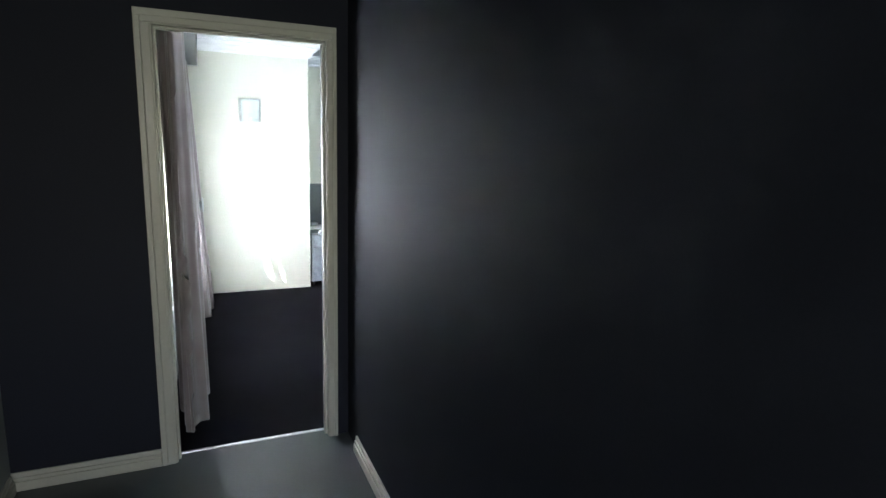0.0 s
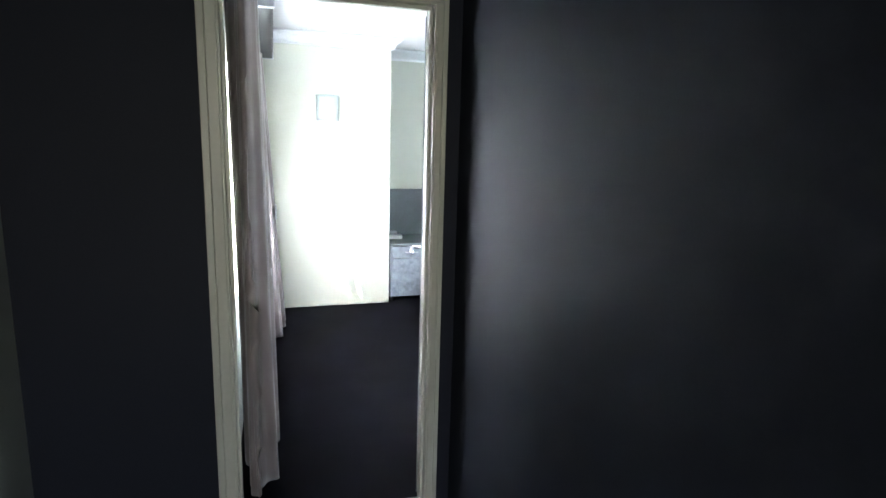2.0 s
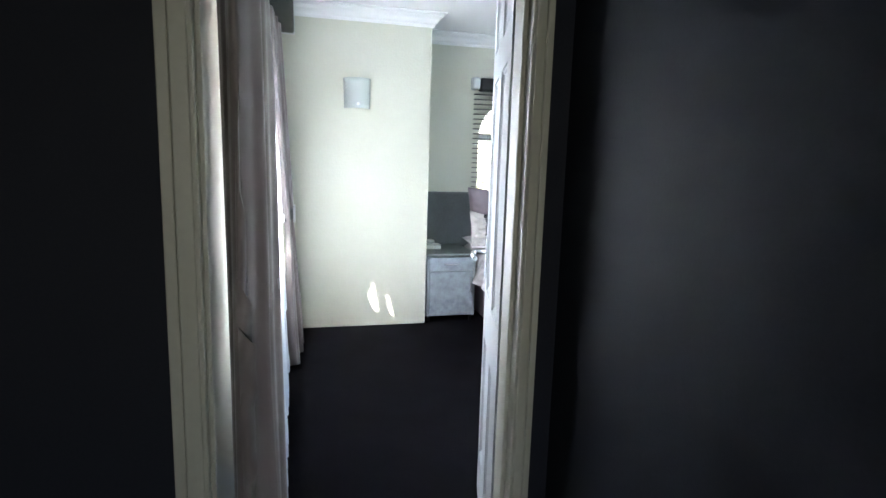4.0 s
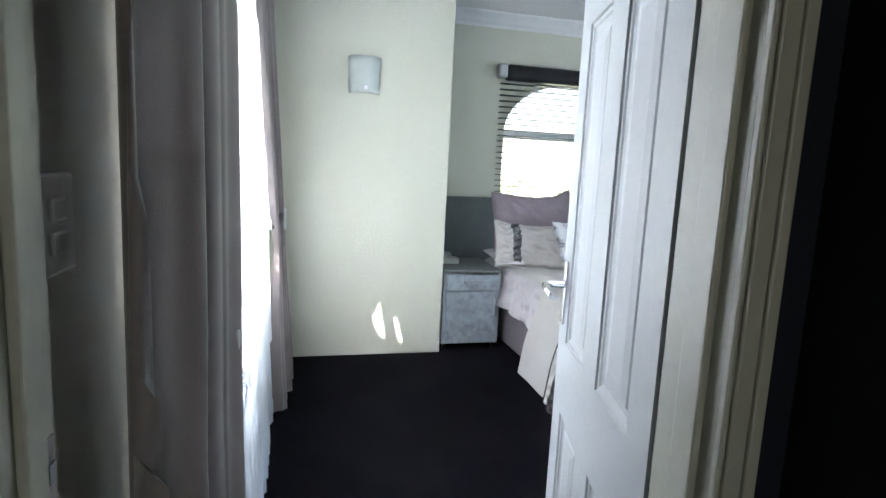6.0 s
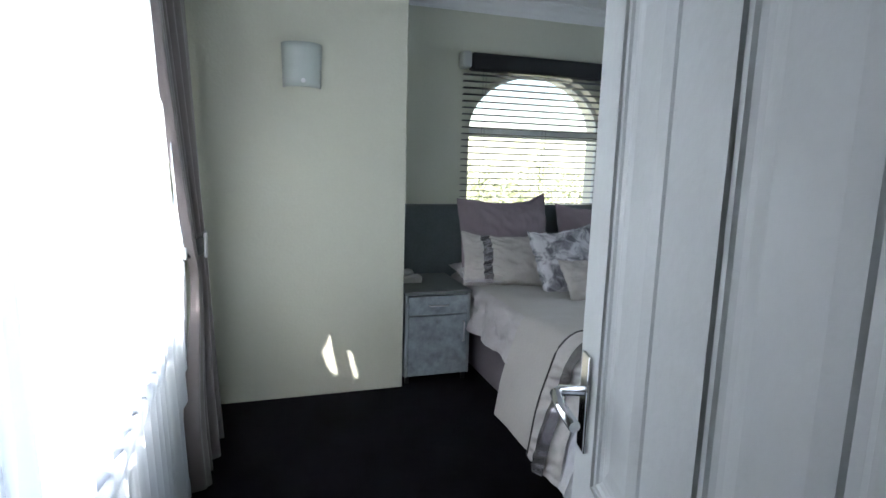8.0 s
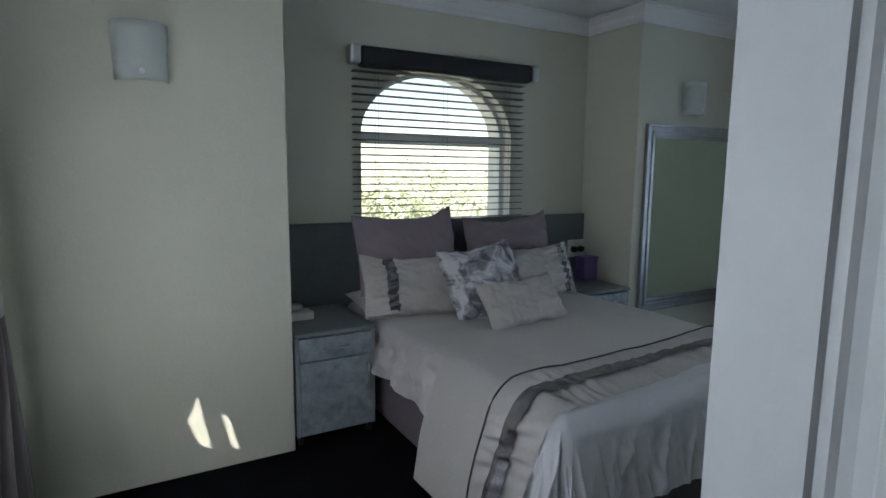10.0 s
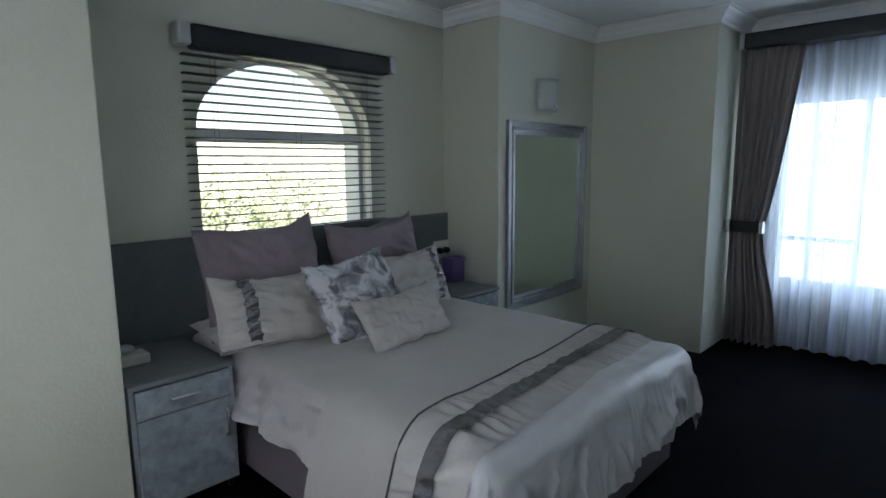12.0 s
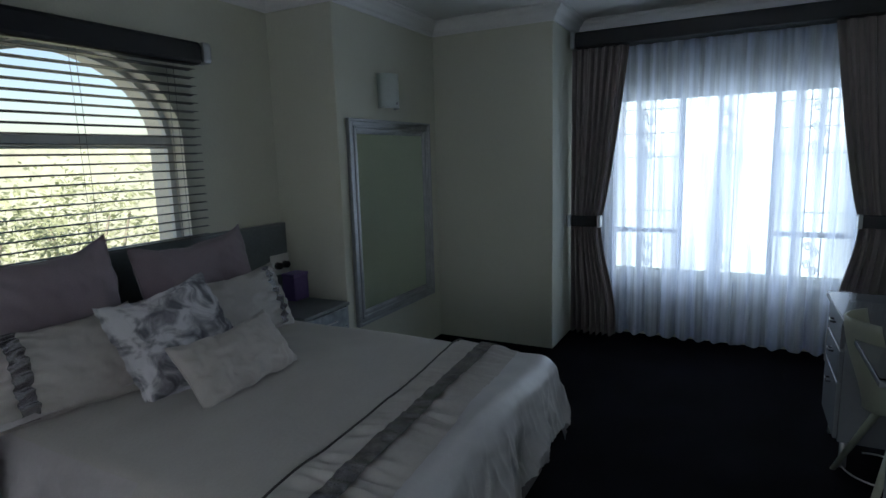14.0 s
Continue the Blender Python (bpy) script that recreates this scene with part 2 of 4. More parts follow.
structure(slab("floor_hall", M_HALLFLOOR, (HX0, HX1, HY0, 0.07, -0.1, 0.0)), "dark grey smooth hall floor")
structure(slab("floor_bedroom", M_CARPET, (WX - 0.3, EX + 0.2, 0.074, NY + 0.4, -0.1, 0.002)), "near-black bedroom carpet")
structure(slab("threshold_strip", M_SILVER, (DOOR_L, DOOR_R, 0.064, 0.084, 0.0, 0.006), bevel=0.002), "thin metal threshold strip between floors")
structure(slab("wall_hall_east", M_NAVY, (HX1, HX1 + 0.12, HY0, 0.0, 0, CEIL)), "dark navy painted hall wall")
structure(slab("wall_hall_west", M_PALE, (HX0 - 0.12, HX0, HY0, 0.0, 0, CEIL)), "pale hall wall")
structure(slab("wall_door", M_NAVY, (HX0 - 0.12, DOOR_L - 0.035, 0.0, 0.05, 0, CEIL), (DOOR_R + 0.035, HX1 + 0.12, 0.0, 0.05, 0, CEIL),
               (DOOR_L - 0.035, DOOR_R + 0.035, 0.0, 0.05, DOOR_H + 0.03, CEIL)), "dark navy wall around the bedroom door")
# The opening is made up to go with the added hall lamp.
structure(slab("wall_hall_south", M_PALE, (HX0 - 0.12, -1.2, HY0 - 0.12, HY0, 0, CEIL), (-0.3, HX1 + 0.12, HY0 - 0.12, HY0, 0, CEIL),
               (-1.2, -0.3, HY0 - 0.12, HY0, 0, 1.0), (-1.2, -0.3, HY0 - 0.12, HY0, 2.0, CEIL)), "pale end wall of the hall")
structure(slab("ceiling_hall", M_CEIL, (HX0 - 0.12, HX1 + 0.12, HY0 - 0.12, 0.05, CEIL, CEIL + 0.1)), "white hall ceiling")


def skirting(name, x0, x1, y0, y1, axis, side):
    """A stepped skirting board along x or y; side: which way it faces."""
    bm = bmesh.new()
    for z0, z1, d in ((0, 0.045, 0.022), (0.045, 0.062, 0.017), (0.062, 0.085, 0.011)):
        if axis == "x":
            box(bm, x0, x1, y0, y0 + side * d, z0, z1, 0.003)
        else:
            box(bm, x0, x0 + side * d, y0, y1, z0, z1, 0.003)
    return structure(part(name, bm, M_TRIM), "cream stepped skirting board")


skirting("baseboard_door_wall", HX0, -0.896, 0.0, 0, "x", -1)
skirting("baseboard_east", HX1, 0, HY0, -0.20, "y", -1)
skirting("baseboard_west", HX0, 0, HY0, -0.03, "y", 1)

# ---- setting: bedroom walls ----
structure(slab("wall_south", M_CREAM, (WX - 0.3, DOOR_L - 0.035, 0.05, SY, 0, CEIL), (DOOR_R + 0.035, EX + 0.2, 0.05, SY, 0, CEIL),
               (DOOR_L - 0.035, DOOR_R + 0.035, 0.05, SY, DOOR_H + 0.03, CEIL)), "cream bedroom wall with the door")
WWIN = (0.74, 2.56, 0.74, 1.90)
structure(slab("wall_west", M_CREAM, (WX - 0.25, WX, SY, WWIN[0], 0, CEIL), (WX - 0.25, WX, WWIN[1], PIER_Y, 0, CEIL),
               (WX - 0.25, WX, WWIN[0], WWIN[1], 0, WWIN[2]), (WX - 0.25, WX, WWIN[0], WWIN[1], WWIN[3], CEIL)), "cream bedroom wall with the curtained window")
structure(slab("wall_pier", M_CREAM, (WX - 0.25, PIER_X, PIER_Y, NY + 0.3, 0, CEIL), bevel=0.006), "cream plastered pier beside the headboard")
structure(slab("wall_mirror", M_CREAM, (MX, EX + 0.2, MY, NY + 0.3, 0, CEIL), bevel=0.006), "cream wall that carries the silver mirror")
structure(slab("wall_nib", M_CREAM, (NIBX, EX + 0.2, NIBY, MY, 0, CEIL), bevel=0.006), "cream projecting wall beside the window drapes")
EWIN = (0.40, 2.03, 0.48, 1.86)
structure(slab("wall_east", M_CREAM, (EX, EX + 0.2, SY, EWIN[0], 0, CEIL), (EX, EX + 0.2, EWIN[1], NIBY, 0, CEIL),
               (EX, EX + 0.2, EWIN[0], EWIN[1], 0, EWIN[2]), (EX, EX + 0.2, EWIN[0], EWIN[1], EWIN[3], CEIL)), "cream wall with the wide curtained window")
structure(slab("ceiling_bedroom", M_CEIL, (WX - 0.3, EX + 0.2, 0.05, NY + 0.3, CEIL, CEIL + 0.1)), "white bedroom ceiling")

# north wall with an arched opening
AX0, AX1, ASILL, ASPRING, ATOP = 0.985, 2.09, 1.0, 1.575, 2.0
NDEEP = 0.30


def arch_points(x0, x1, spring, top, n=24):
    cx, a, b = (x0 + x1) / 2, (x1 - x0) / 2, top - spring
    return [(cx - a * math.cos(k * math.pi / n), spring + b * math.sin(k * math.pi / n)) for k in range(n + 1)]


bm = bmesh.new()
box(bm, PIER_X, AX0, NY, NY + NDEEP, 0, CEIL)
box(bm, AX1, MX, NY, NY + NDEEP, 0, CEIL)
box(bm, AX0, AX1, NY, NY + NDEEP, 0, ASILL)
pts = arch_points(AX0, AX1, ASPRING, ATOP)
for (xa, za), (xb, zb) in zip(pts, pts[1:]):
    lo = [bm.verts.new((x, y, z)) for y in (NY, NY + NDEEP) for x, z in ((xa, za), (xb, zb))]
    hi = [bm.verts.new((x, y, CEIL)) for y in (NY, NY + NDEEP) for x in (xa, xb)]
    bm.faces.new((lo[0], lo[1], hi[1], hi[0]))
    bm.faces.new((lo[2], hi[2], hi[3], lo[3]))
    bm.faces.new((lo[0], lo[2], lo[3], lo[1]))
wall_north = structure(part("wall_north", bm, M_CREAM), "cream wall with an arched window behind the bed")
# Paler plaster on the arch reveal paints in the daylight it catches.
wall_north.data.materials.append(M_OUTWALL)
for f in wall_north.data.polygons:
    inside = AX0 - 0.01 < f.center.x < AX1 + 0.01 and ASILL - 0.01 < f.center.z < ATOP + 0.01
    if abs(f.normal.y) < 0.5 and inside:
        f.material_index = 1


def cornice(name, path):
    """A moulded cornice along a path of wall corners, room on its left."""
    prof = [(0.0, 0.0), (0.012, 0.0), (0.016, 0.018), (0.03, 0.03), (0.045, 0.055), (0.07, 0.072), (0.078, 0.086), (0.095, 0.09), (0.095, 0.10), (0.0, 0.10)]
    bm = bmesh.new()
    rings = []
    n = len(path)
    for i, p in enumerate(path):
        p = Vector(p)
        d0 = (p - Vector(path[i - 1])).normalized() if i else (Vector(path[1]) - p).normalized()
        d1 = (Vector(path[i + 1]) - p).normalized() if i < n - 1 else d0
        n0, n1 = Vector((-d0.y, d0.x)), Vector((-d1.y, d1.x))
        m = (n0 + n1)
        m = m / m.dot(n0)
        rings.append([bm.verts.new((p.x + m.x * o, p.y + m.y * o, CEIL - 0.10 + h)) for o, h in prof])
    for r0, r1 in zip(rings, rings[1:]):
        for k in range(len(prof) - 1):
            bm.faces.new((r0[k], r1[k], r1[k + 1], r0[k + 1]))
    return structure(part(name, bm, M_CORNICE), "white moulded plaster cornice")


cornice("trim_cornice", [(WX, SY), (EX, SY), (EX, NIBY), (NIBX, NIBY), (NIBX, MY), (MX, MY), (MX, NY), (PIER_X, NY), (PIER_X, PIER_Y), (WX, PIER_Y), (WX, SY)])

# ---- door frame and leaf ----
bm = bmesh.new()
for x0, x1 in ((DOOR_L - 0.035, DOOR_L), (DOOR_R, DOOR_R + 0.035)):
    box(bm, x0, x1, -0.004, SY + 0.012, 0, DOOR_H + 0.03, 0.003)
box(bm, DOOR_L, DOOR_R, -0.004, SY + 0.012, DOOR_H, DOOR_H + 0.03, 0.003)
for x0, x1 in ((DOOR_L, DOOR_L + 0.012), (DOOR_R - 0.012, DOOR_R)):
    box(bm, x0, x1, 0.02, 0.062, 0, DOOR_H, 0.003)
box(bm, DOOR_L, DOOR_R, 0.02, 0.062, DOOR_H - 0.012, DOOR_H, 0.003)
frame_ob = structure(part("door_frame", bm, M_TRIM), "cream painted timber door frame")
bm = bmesh.new()
CW = 0.05
for y0, t, w0, w1 in ((0, 0.012, 0.0, CW), (-0.012, 0.006, 0.006, CW - 0.018), (-0.012, 0.010, CW - 0.018, CW)):
    box(bm, DOOR_L - w1 * 1.4, DOOR_L - w0 * 1.4, y0 - t, y0, 0, DOOR_H + w0, 0.003)
    box(bm, DOOR_R + w0, DOOR_R + w1, y0 - t, y0, 0, DOOR_H + w0, 0.003)
    box(bm, DOOR_L - w1 * 1.4, DOOR_R + w1, y0 - t, y0, DOOR_H + w0, DOOR_H + w1 + 0.012, 0.003)
structure(part("door_casing", bm, M_TRIM), "cream moulded casing round the bedroom door")


def door_leaf():
    """The six-panel leaf, built from its hinge along +x, its hall face at y = 0, then swung open."""
    W, H, T = 0.69, 2.02, 0.038
    door = thing("bedroom_door", 0, 0, 0, "open white panelled bedroom door swung into the room", "door")
    rows = ((0.20, 0.68), (0.86, 1.62), (1.72, 1.91))
    cols = ((0.10, 0.305), (0.415, 0.602))
    bm = bmesh.new()
    for a, b in ((0, cols[0][0]), (cols[0][1], cols[1][0]), (cols[1][1], W)):
        box(bm, a, b, 0, T, 0, H)
    for a, b in cols:
        for z0, z1 in ((0, 0.20), (0.68, 0.86), (1.62, 1.72), (1.91, H)):
            box(bm, a, b, 0.0, T, z0, z1)
    part("frame", bm, M_DOOR, door)
    moulding = ((0.0, 0.0), (0.002, 0.0045), (0.010, 0.0050), (0.014, 0.0085), (0.022, 0.0110), (0.034, 0.0110), (0.038, 0.0080), (0.062, 0.0045))
    for a, b in cols:
        for z0, z1 in rows:
            bm = bmesh.new()
            for side in (0, 1):
                rings = []
                for inset, deep in moulding:
                    y = T - deep if side else deep
                    rings.append([bm.verts.new(c) for c in ((a + inset, y, z0 + inset), (b - inset, y, z0 + inset), (b - inset, y, z1 - inset), (a + inset, y, z1 - inset))])
                for r0, r1 in zip(rings, rings[1:]):
                    for k in range(4):
                        bm.faces.new((r0[k], r0[(k + 1) % 4], r1[(k + 1) % 4], r1[k]))
                bm.faces.new(rings[-1])
            part("panel", bm, M_DOOR, door)
    for s, y in ((-1, 0.0), (1, T)):
        bm = bmesh.new()
        box(bm, W - 0.062, W - 0.024, y, y + s * 0.007, 0.90, 1.062, 0.003)
        plate = part("handle_plate", bm, M_CHROME, door, "chrome handle plate with keyhole")
        bm = bmesh.new()
        tube(bm, [(W - 0.043, y, 1.0), (W - 0.043, y + s * 0.045, 1.0), (W - 0.055, y + s * 0.055, 1.0), (W - 0.10, y + s * 0.057, 0.998), (W - 0.15, y + s * 0.050, 0.99)], 0.009, 10)
        part("handle_lever", bm, M_CHROME, plate, "chrome lever")
    for z in (0.25, 1.0, 1.78):
        bm = bmesh.new()
        tube(bm, [(0.0, -0.004, z - 0.05), (0.0, -0.004, z + 0.05)], 0.007, 8)
        part("hinge", bm, M_SILVER, door, "metal hinge")
    return door


door = door_leaf()
door.matrix_world = pose(DOOR_R - 0.003, 0.117, 0.008, 0, 0, 74.7) @ pose(0, -0.038, 0)
strike = thing("strike_plate", DOOR_L, 0.09, 0.86, "metal strike plate set in the door frame", "strike plate")
slab("plate", M_SILVER, (0, 0.002, -0.012, 0.012, 0, 0.13), parent=strike)
for z0 in (0.03, 0.08):
    slab("latch_hole", M_PEDBODY, (0.002, 0.004, -0.007, 0.007, z0, z0 + 0.022), parent=strike, label="dark latch hole")

# ---- switch on the west wall ----
sw = thing("light_switch", WX, 0.20, 1.14, "white double rocker light switch on the cream wall", "light switch")
slab("plate", M_WHITE, (0, 0.012, -0.06, 0.06, 0, 0.12), parent=sw, bevel=0.004)
for k in (0, 1):
    slab("rocker", M_WHITE, (0.012, 0.018, -0.02, 0.02, 0.025 + 0.04 * k, 0.052 + 0.04 * k), parent=sw, bevel=0.003)


# ---- drapes and nets ----
def hanging(name, mat, path, z0, z1, folds, depth, pinch=None, label="", nu=120, nv=40, seed=0, thick=0.0, lean=0.0):
    """Cloth in folds along a path of floor points. pinch(z): its two ends at that height, 0 to 1. lean: how far the hem stands out to +x."""
    bm = bmesh.new()
    rnd = random.Random(seed)
    ph = [rnd.uniform(0, math.tau) for _ in range(5)]
    pts = [Vector(p) for p in path]
    cum = [0.0]
    for a, b in zip(pts, pts[1:]):
        cum.append(cum[-1] + (b - a).length)

    def along(s):
        s = max(0.0, min(1.0, s))
        d = s * cum[-1]
        k = max(i for i in range(len(pts) - 1) if cum[i] <= d + 1e-9)
        u = (pts[k + 1] - pts[k]).normalized()
        return pts[k] + u * (d - cum[k]), Vector((u.y, -u.x))

    def place(u, v):
        z = z1 + (z0 - z1) * v
        a, b = pinch(z) if pinch else (0.0, 1.0)
        p, n = along(a + (b - a) * u)
        w = math.sin(u * folds * math.tau + 1.3 * math.sin(u * 9 + ph[0]) + 0.3 * v) + 0.35 * math.sin(u * folds * 2.3 * math.tau + ph[1] + v) + 0.4 * math.sin(u * 4.1 + ph[4] + 1.5 * v)
        amp = depth * (0.45 + 0.55 * v) * (0.45 + 0.55 * (b - a))
        q = p + n * (amp * w) + Vector((n.y, -n.x)) * (0.3 * amp * math.cos(u * folds * math.tau + ph[2]))
        return (q.x + lean * v, q.y, z + 0.010 * v * math.sin(u * folds * math.tau + 1))
    grid(bm, nu, nv, place)
    holder = thing(name, pts[0].x, pts[0].y, 0, label or name, "curtain")
    bmesh.ops.translate(bm, vec=(-pts[0].x, -pts[0].y, 0), verts=bm.verts)
    ob = part("cloth", bm, mat, holder)
    if thick:
        mod = ob.modifiers.new("thickness", "SOLIDIFY")
        mod.thickness = thick
    off = Vector((-pts[0].x, -pts[0].y, 0))
    for nm, v0, v1, lift in (("hem", 0.965, 0.998, 0.003), ("heading", 0.0, 0.035, 0.003)):
        bm = bmesh.new()
        grid(bm, nu, 1, lambda u, v: Vector(place(u, v0 + (v1 - v0) * v)) + off + Vector((lift if pts[0].x < 1 else -lift, 0, 0)))
        part(nm, bm, mat, holder)
    return holder


def smooth01(x):
    x = max(0.0, min(1.0, x))
    return x * x * (3 - 2 * x)


def tied(zt, narrow0, narrow1, low=1.0, fixed=0, span=0.8):
    """Sides of a tied-back drape: full at the top, drawn in at the tie, opening a little below. fixed: the side that stays."""
    def f(z):
        if z > zt:
            k = narrow1 - narrow0 + (1 - (narrow1 - narrow0)) * ((z - zt) / (2.2 - zt)) ** 0.75
        else:
            k = (narrow1 - narrow0) + (low - (narrow1 - narrow0)) * smooth01((zt - z) / span)
        return (0.0, k) if fixed == 0 else (1 - k, 1.0)
    return f


# west window
west_near = hanging("drape", M_DRAPE, [(-0.830, 0.48), (-0.778, 0.25), (-0.762, 0.19), (-0.738, 0.30), (-0.726, 0.46), (-0.730, 0.64), (-0.785, 0.83)], 0.05, 2.36, 5.0, 0.030, tied(0.86, 0, 0.87, 0.93, 0), seed=3, thick=0.003, lean=0.015)
tagged(west_near, "mauve-grey floor-length drape beside the doorway, drawn back", "curtain", "drapes")
west_far = hanging("drape", M_DRAPE, [(-0.765, 2.25), (-0.745, 2.98)], 0.02, 2.20, 5, 0.038, tied(0.83, 0, 0.36, 0.98, 1, 0.60), seed=5, thick=0.003, lean=0.10)
tagged(west_far, "mauve-grey floor-length drape tied back against the pier", "curtain", "drapes")


def net_sides(z):
    """The white net's two sides at a height: open by a thumb's width beside either drape, notched to shape sun patches.
    """
    near = 0.148 * smooth01((0.735 - z) / 0.02) * smooth01((z - 0.665) / 0.02)
    far = 2.51 - (0.050 - 0.20 * (z - 0.86)) * smooth01((0.965 - z) / 0.03) * smooth01((z - 0.77) / 0.03)
    return near / 1.719, (far - 0.765) / 1.719


net_w = hanging("net_curtain", M_NETDENSE, [(-0.785, 0.765), (-0.785, 2.484)], 0.04, 2.20, 17, 0.018, net_sides, seed=8, nu=260, nv=108, lean=0.085)
tagged(net_w, "bright white net curtain glowing with daylight", "net curtain", "net curtains")


def outline(z, *points):
    """The side of a cloth at a height, from (height, side) points, lowest first."""
    return float(np.interp(z, [p[0] for p in points], [p[1] for p in points]))


def sun_patch_mask(near, far):
    """A narrow added strip of net beside the drape; its cut side shapes the sun patches."""
    bm = bmesh.new()

    def place(u, v):
        z = 0.05 + 1.35 * v
        a, b = near(z), far(z)
        return (0.05 + 0.004 * math.sin(3 * u + 9 * v), a + (b - a) * u - 0.765, z)
    grid(bm, 6, 150, place)
    part("sun_patch_mask", bm, M_NETDENSE, net_w)


# Added strips: their outlines cut the sun into patches on pier and carpet.
sun_patch_mask(lambda z: outline(z, (0.78, 2.44), (0.80, 2.474), (0.93, 2.506), (0.945, 2.44)),
           lambda z: outline(z, (0.635, 2.66), (0.645, 2.624), (0.713, 2.624), (0.725, 2.556), (0.76, 2.556), (0.86, 2.576), (0.94, 2.586), (0.955, 2.64)))
sun_patch_mask(lambda z: outline(z, (0.64, 2.60), (0.655, 2.640), (0.705, 2.638), (0.725, 2.592), (0.77, 2.606), (0.81, 2.623), (0.86, 2.606), (0.94, 2.590), (0.955, 2.57)),
           lambda z: 2.72)
sun_patch_mask(lambda z: 0.735, lambda z: outline(z, (0.684, 0.915), (0.69, 0.885), (0.712, 0.885), (0.718, 0.915)))



def loop_tie(name, x, y, z, rx, ry, label):
    """A band round a drawn-in drape: a black oval hoop with a silver clasp."""
    t = thing(name, x, y, z - 0.045, label, "curtain tieback")
    bm = bmesh.new()
    n = 20
    rings = []
    for k in range(n):
        a = k * math.tau / n
        rings.append([bm.verts.new(((rx + o) * math.cos(a), (ry + o) * math.sin(a), h)) for o, h in ((0, 0), (0.006, 0.01), (0.006, 0.075), (0, 0.085), (-0.002, 0.085), (-0.002, 0))])
    for k in range(n):
        r0, r1 = rings[k], rings[(k + 1) % n]
        for i in range(6):
            bm.faces.new((r0[i], r0[(i + 1) % 6], r1[(i + 1) % 6], r1[i])).smooth = True
    part("band", bm, M_BLACK, t)
    slab("clasp", M_SILVER, (rx + 0.002, rx + 0.018, -0.024, 0.024, -0.018, 0.104), parent=t, bevel=0.007, label="silver clasp")
    for e in (-1, 1):
        slab("end_cap", M_SILVER, (-rx - 0.008, rx * 0.3, e * ry - 0.013, e * ry + 0.013, -0.003, 0.088), parent=t, bevel=0.005, label="silver end cap")
    return t


loop_tie("curtain_tie", -0.752, 0.60, 0.90, 0.052, 0.11, "black and silver tieback round the drape by the door")
loop_tie("curtain_tie", -0.735, 2.80, 0.95, 0.075, 0.15, "black and silver tieback round the drape by the pier")
pel = thing("curtain_pelmet", -0.75, 1.72, 2.2, "black curtain pelmet bar over the net", "curtain pelmet", "pelmets")
slab("bar", M_BLACK, (-0.11, 0.11, -0.66, 1.30, 0, 0.11), parent=pel, bevel=0.012)
for s in (-0.675, 1.315):
    slab("end_cap", M_SILVER, (-0.115, 0.115, s - 0.02, s + 0.02, -0.003, 0.113), parent=pel, bevel=0.006, label="silver end cap")

# east window
ENX = 4.47
drape_l = hanging("drape", M_DRAPE, [(ENX - 0.06, 1.88), (ENX - 0.06, 2.29)], 0.03, 2.21, 7, 0.032, tied(0.93, 0, 0.55, 0.85, 1), seed=11, thick=0.003)
tagged(drape_l, "mauve-grey pleated drape tied back beside the projecting wall", "curtain", "drapes")
drape_r = hanging("drape", M_DRAPE, [(ENX - 0.06, 0.14), (ENX - 0.06, 0.64)], 0.03, 2.21, 7, 0.032, tied(0.97, 0, 0.60, 0.85, 0), seed=12, thick=0.003)
tagged(drape_r, "mauve-grey pleated drape tied back behind the desk", "curtain", "drapes")
net_e = hanging("net_curtain", M_NET, [(ENX + 0.03, 0.30), (ENX + 0.03, 2.10)], 0.04, 2.21, 15, 0.034, seed=14, nu=260, nv=16)
tagged(net_e, "sheer white net curtain over the wide window", "net curtain", "net curtains")
loop_tie("curtain_tie", ENX - 0.06, 2.18, 0.93, 0.05, 0.115, "black and silver tieback on the drape by the projecting wall")
loop_tie("curtain_tie", ENX - 0.06, 0.29, 0.97, 0.05, 0.15, "black and silver tieback on the drape behind the desk")
pel = thing("curtain_pelmet", 4.44, 1.2, 2.215, "black curtain pelmet bar across the wide window", "curtain pelmet", "pelmets")
slab("bar", M_BLACK, (-0.09, 0.10, -1.02, 1.06, 0, 0.11), parent=pel, bevel=0.012)
for s in (-1.035, 1.075):
    slab("end_cap", M_SILVER, (-0.095, 0.105, s - 0.017, s + 0.017, -0.003, 0.113), parent=pel, bevel=0.006, label="brass-coloured end cap")


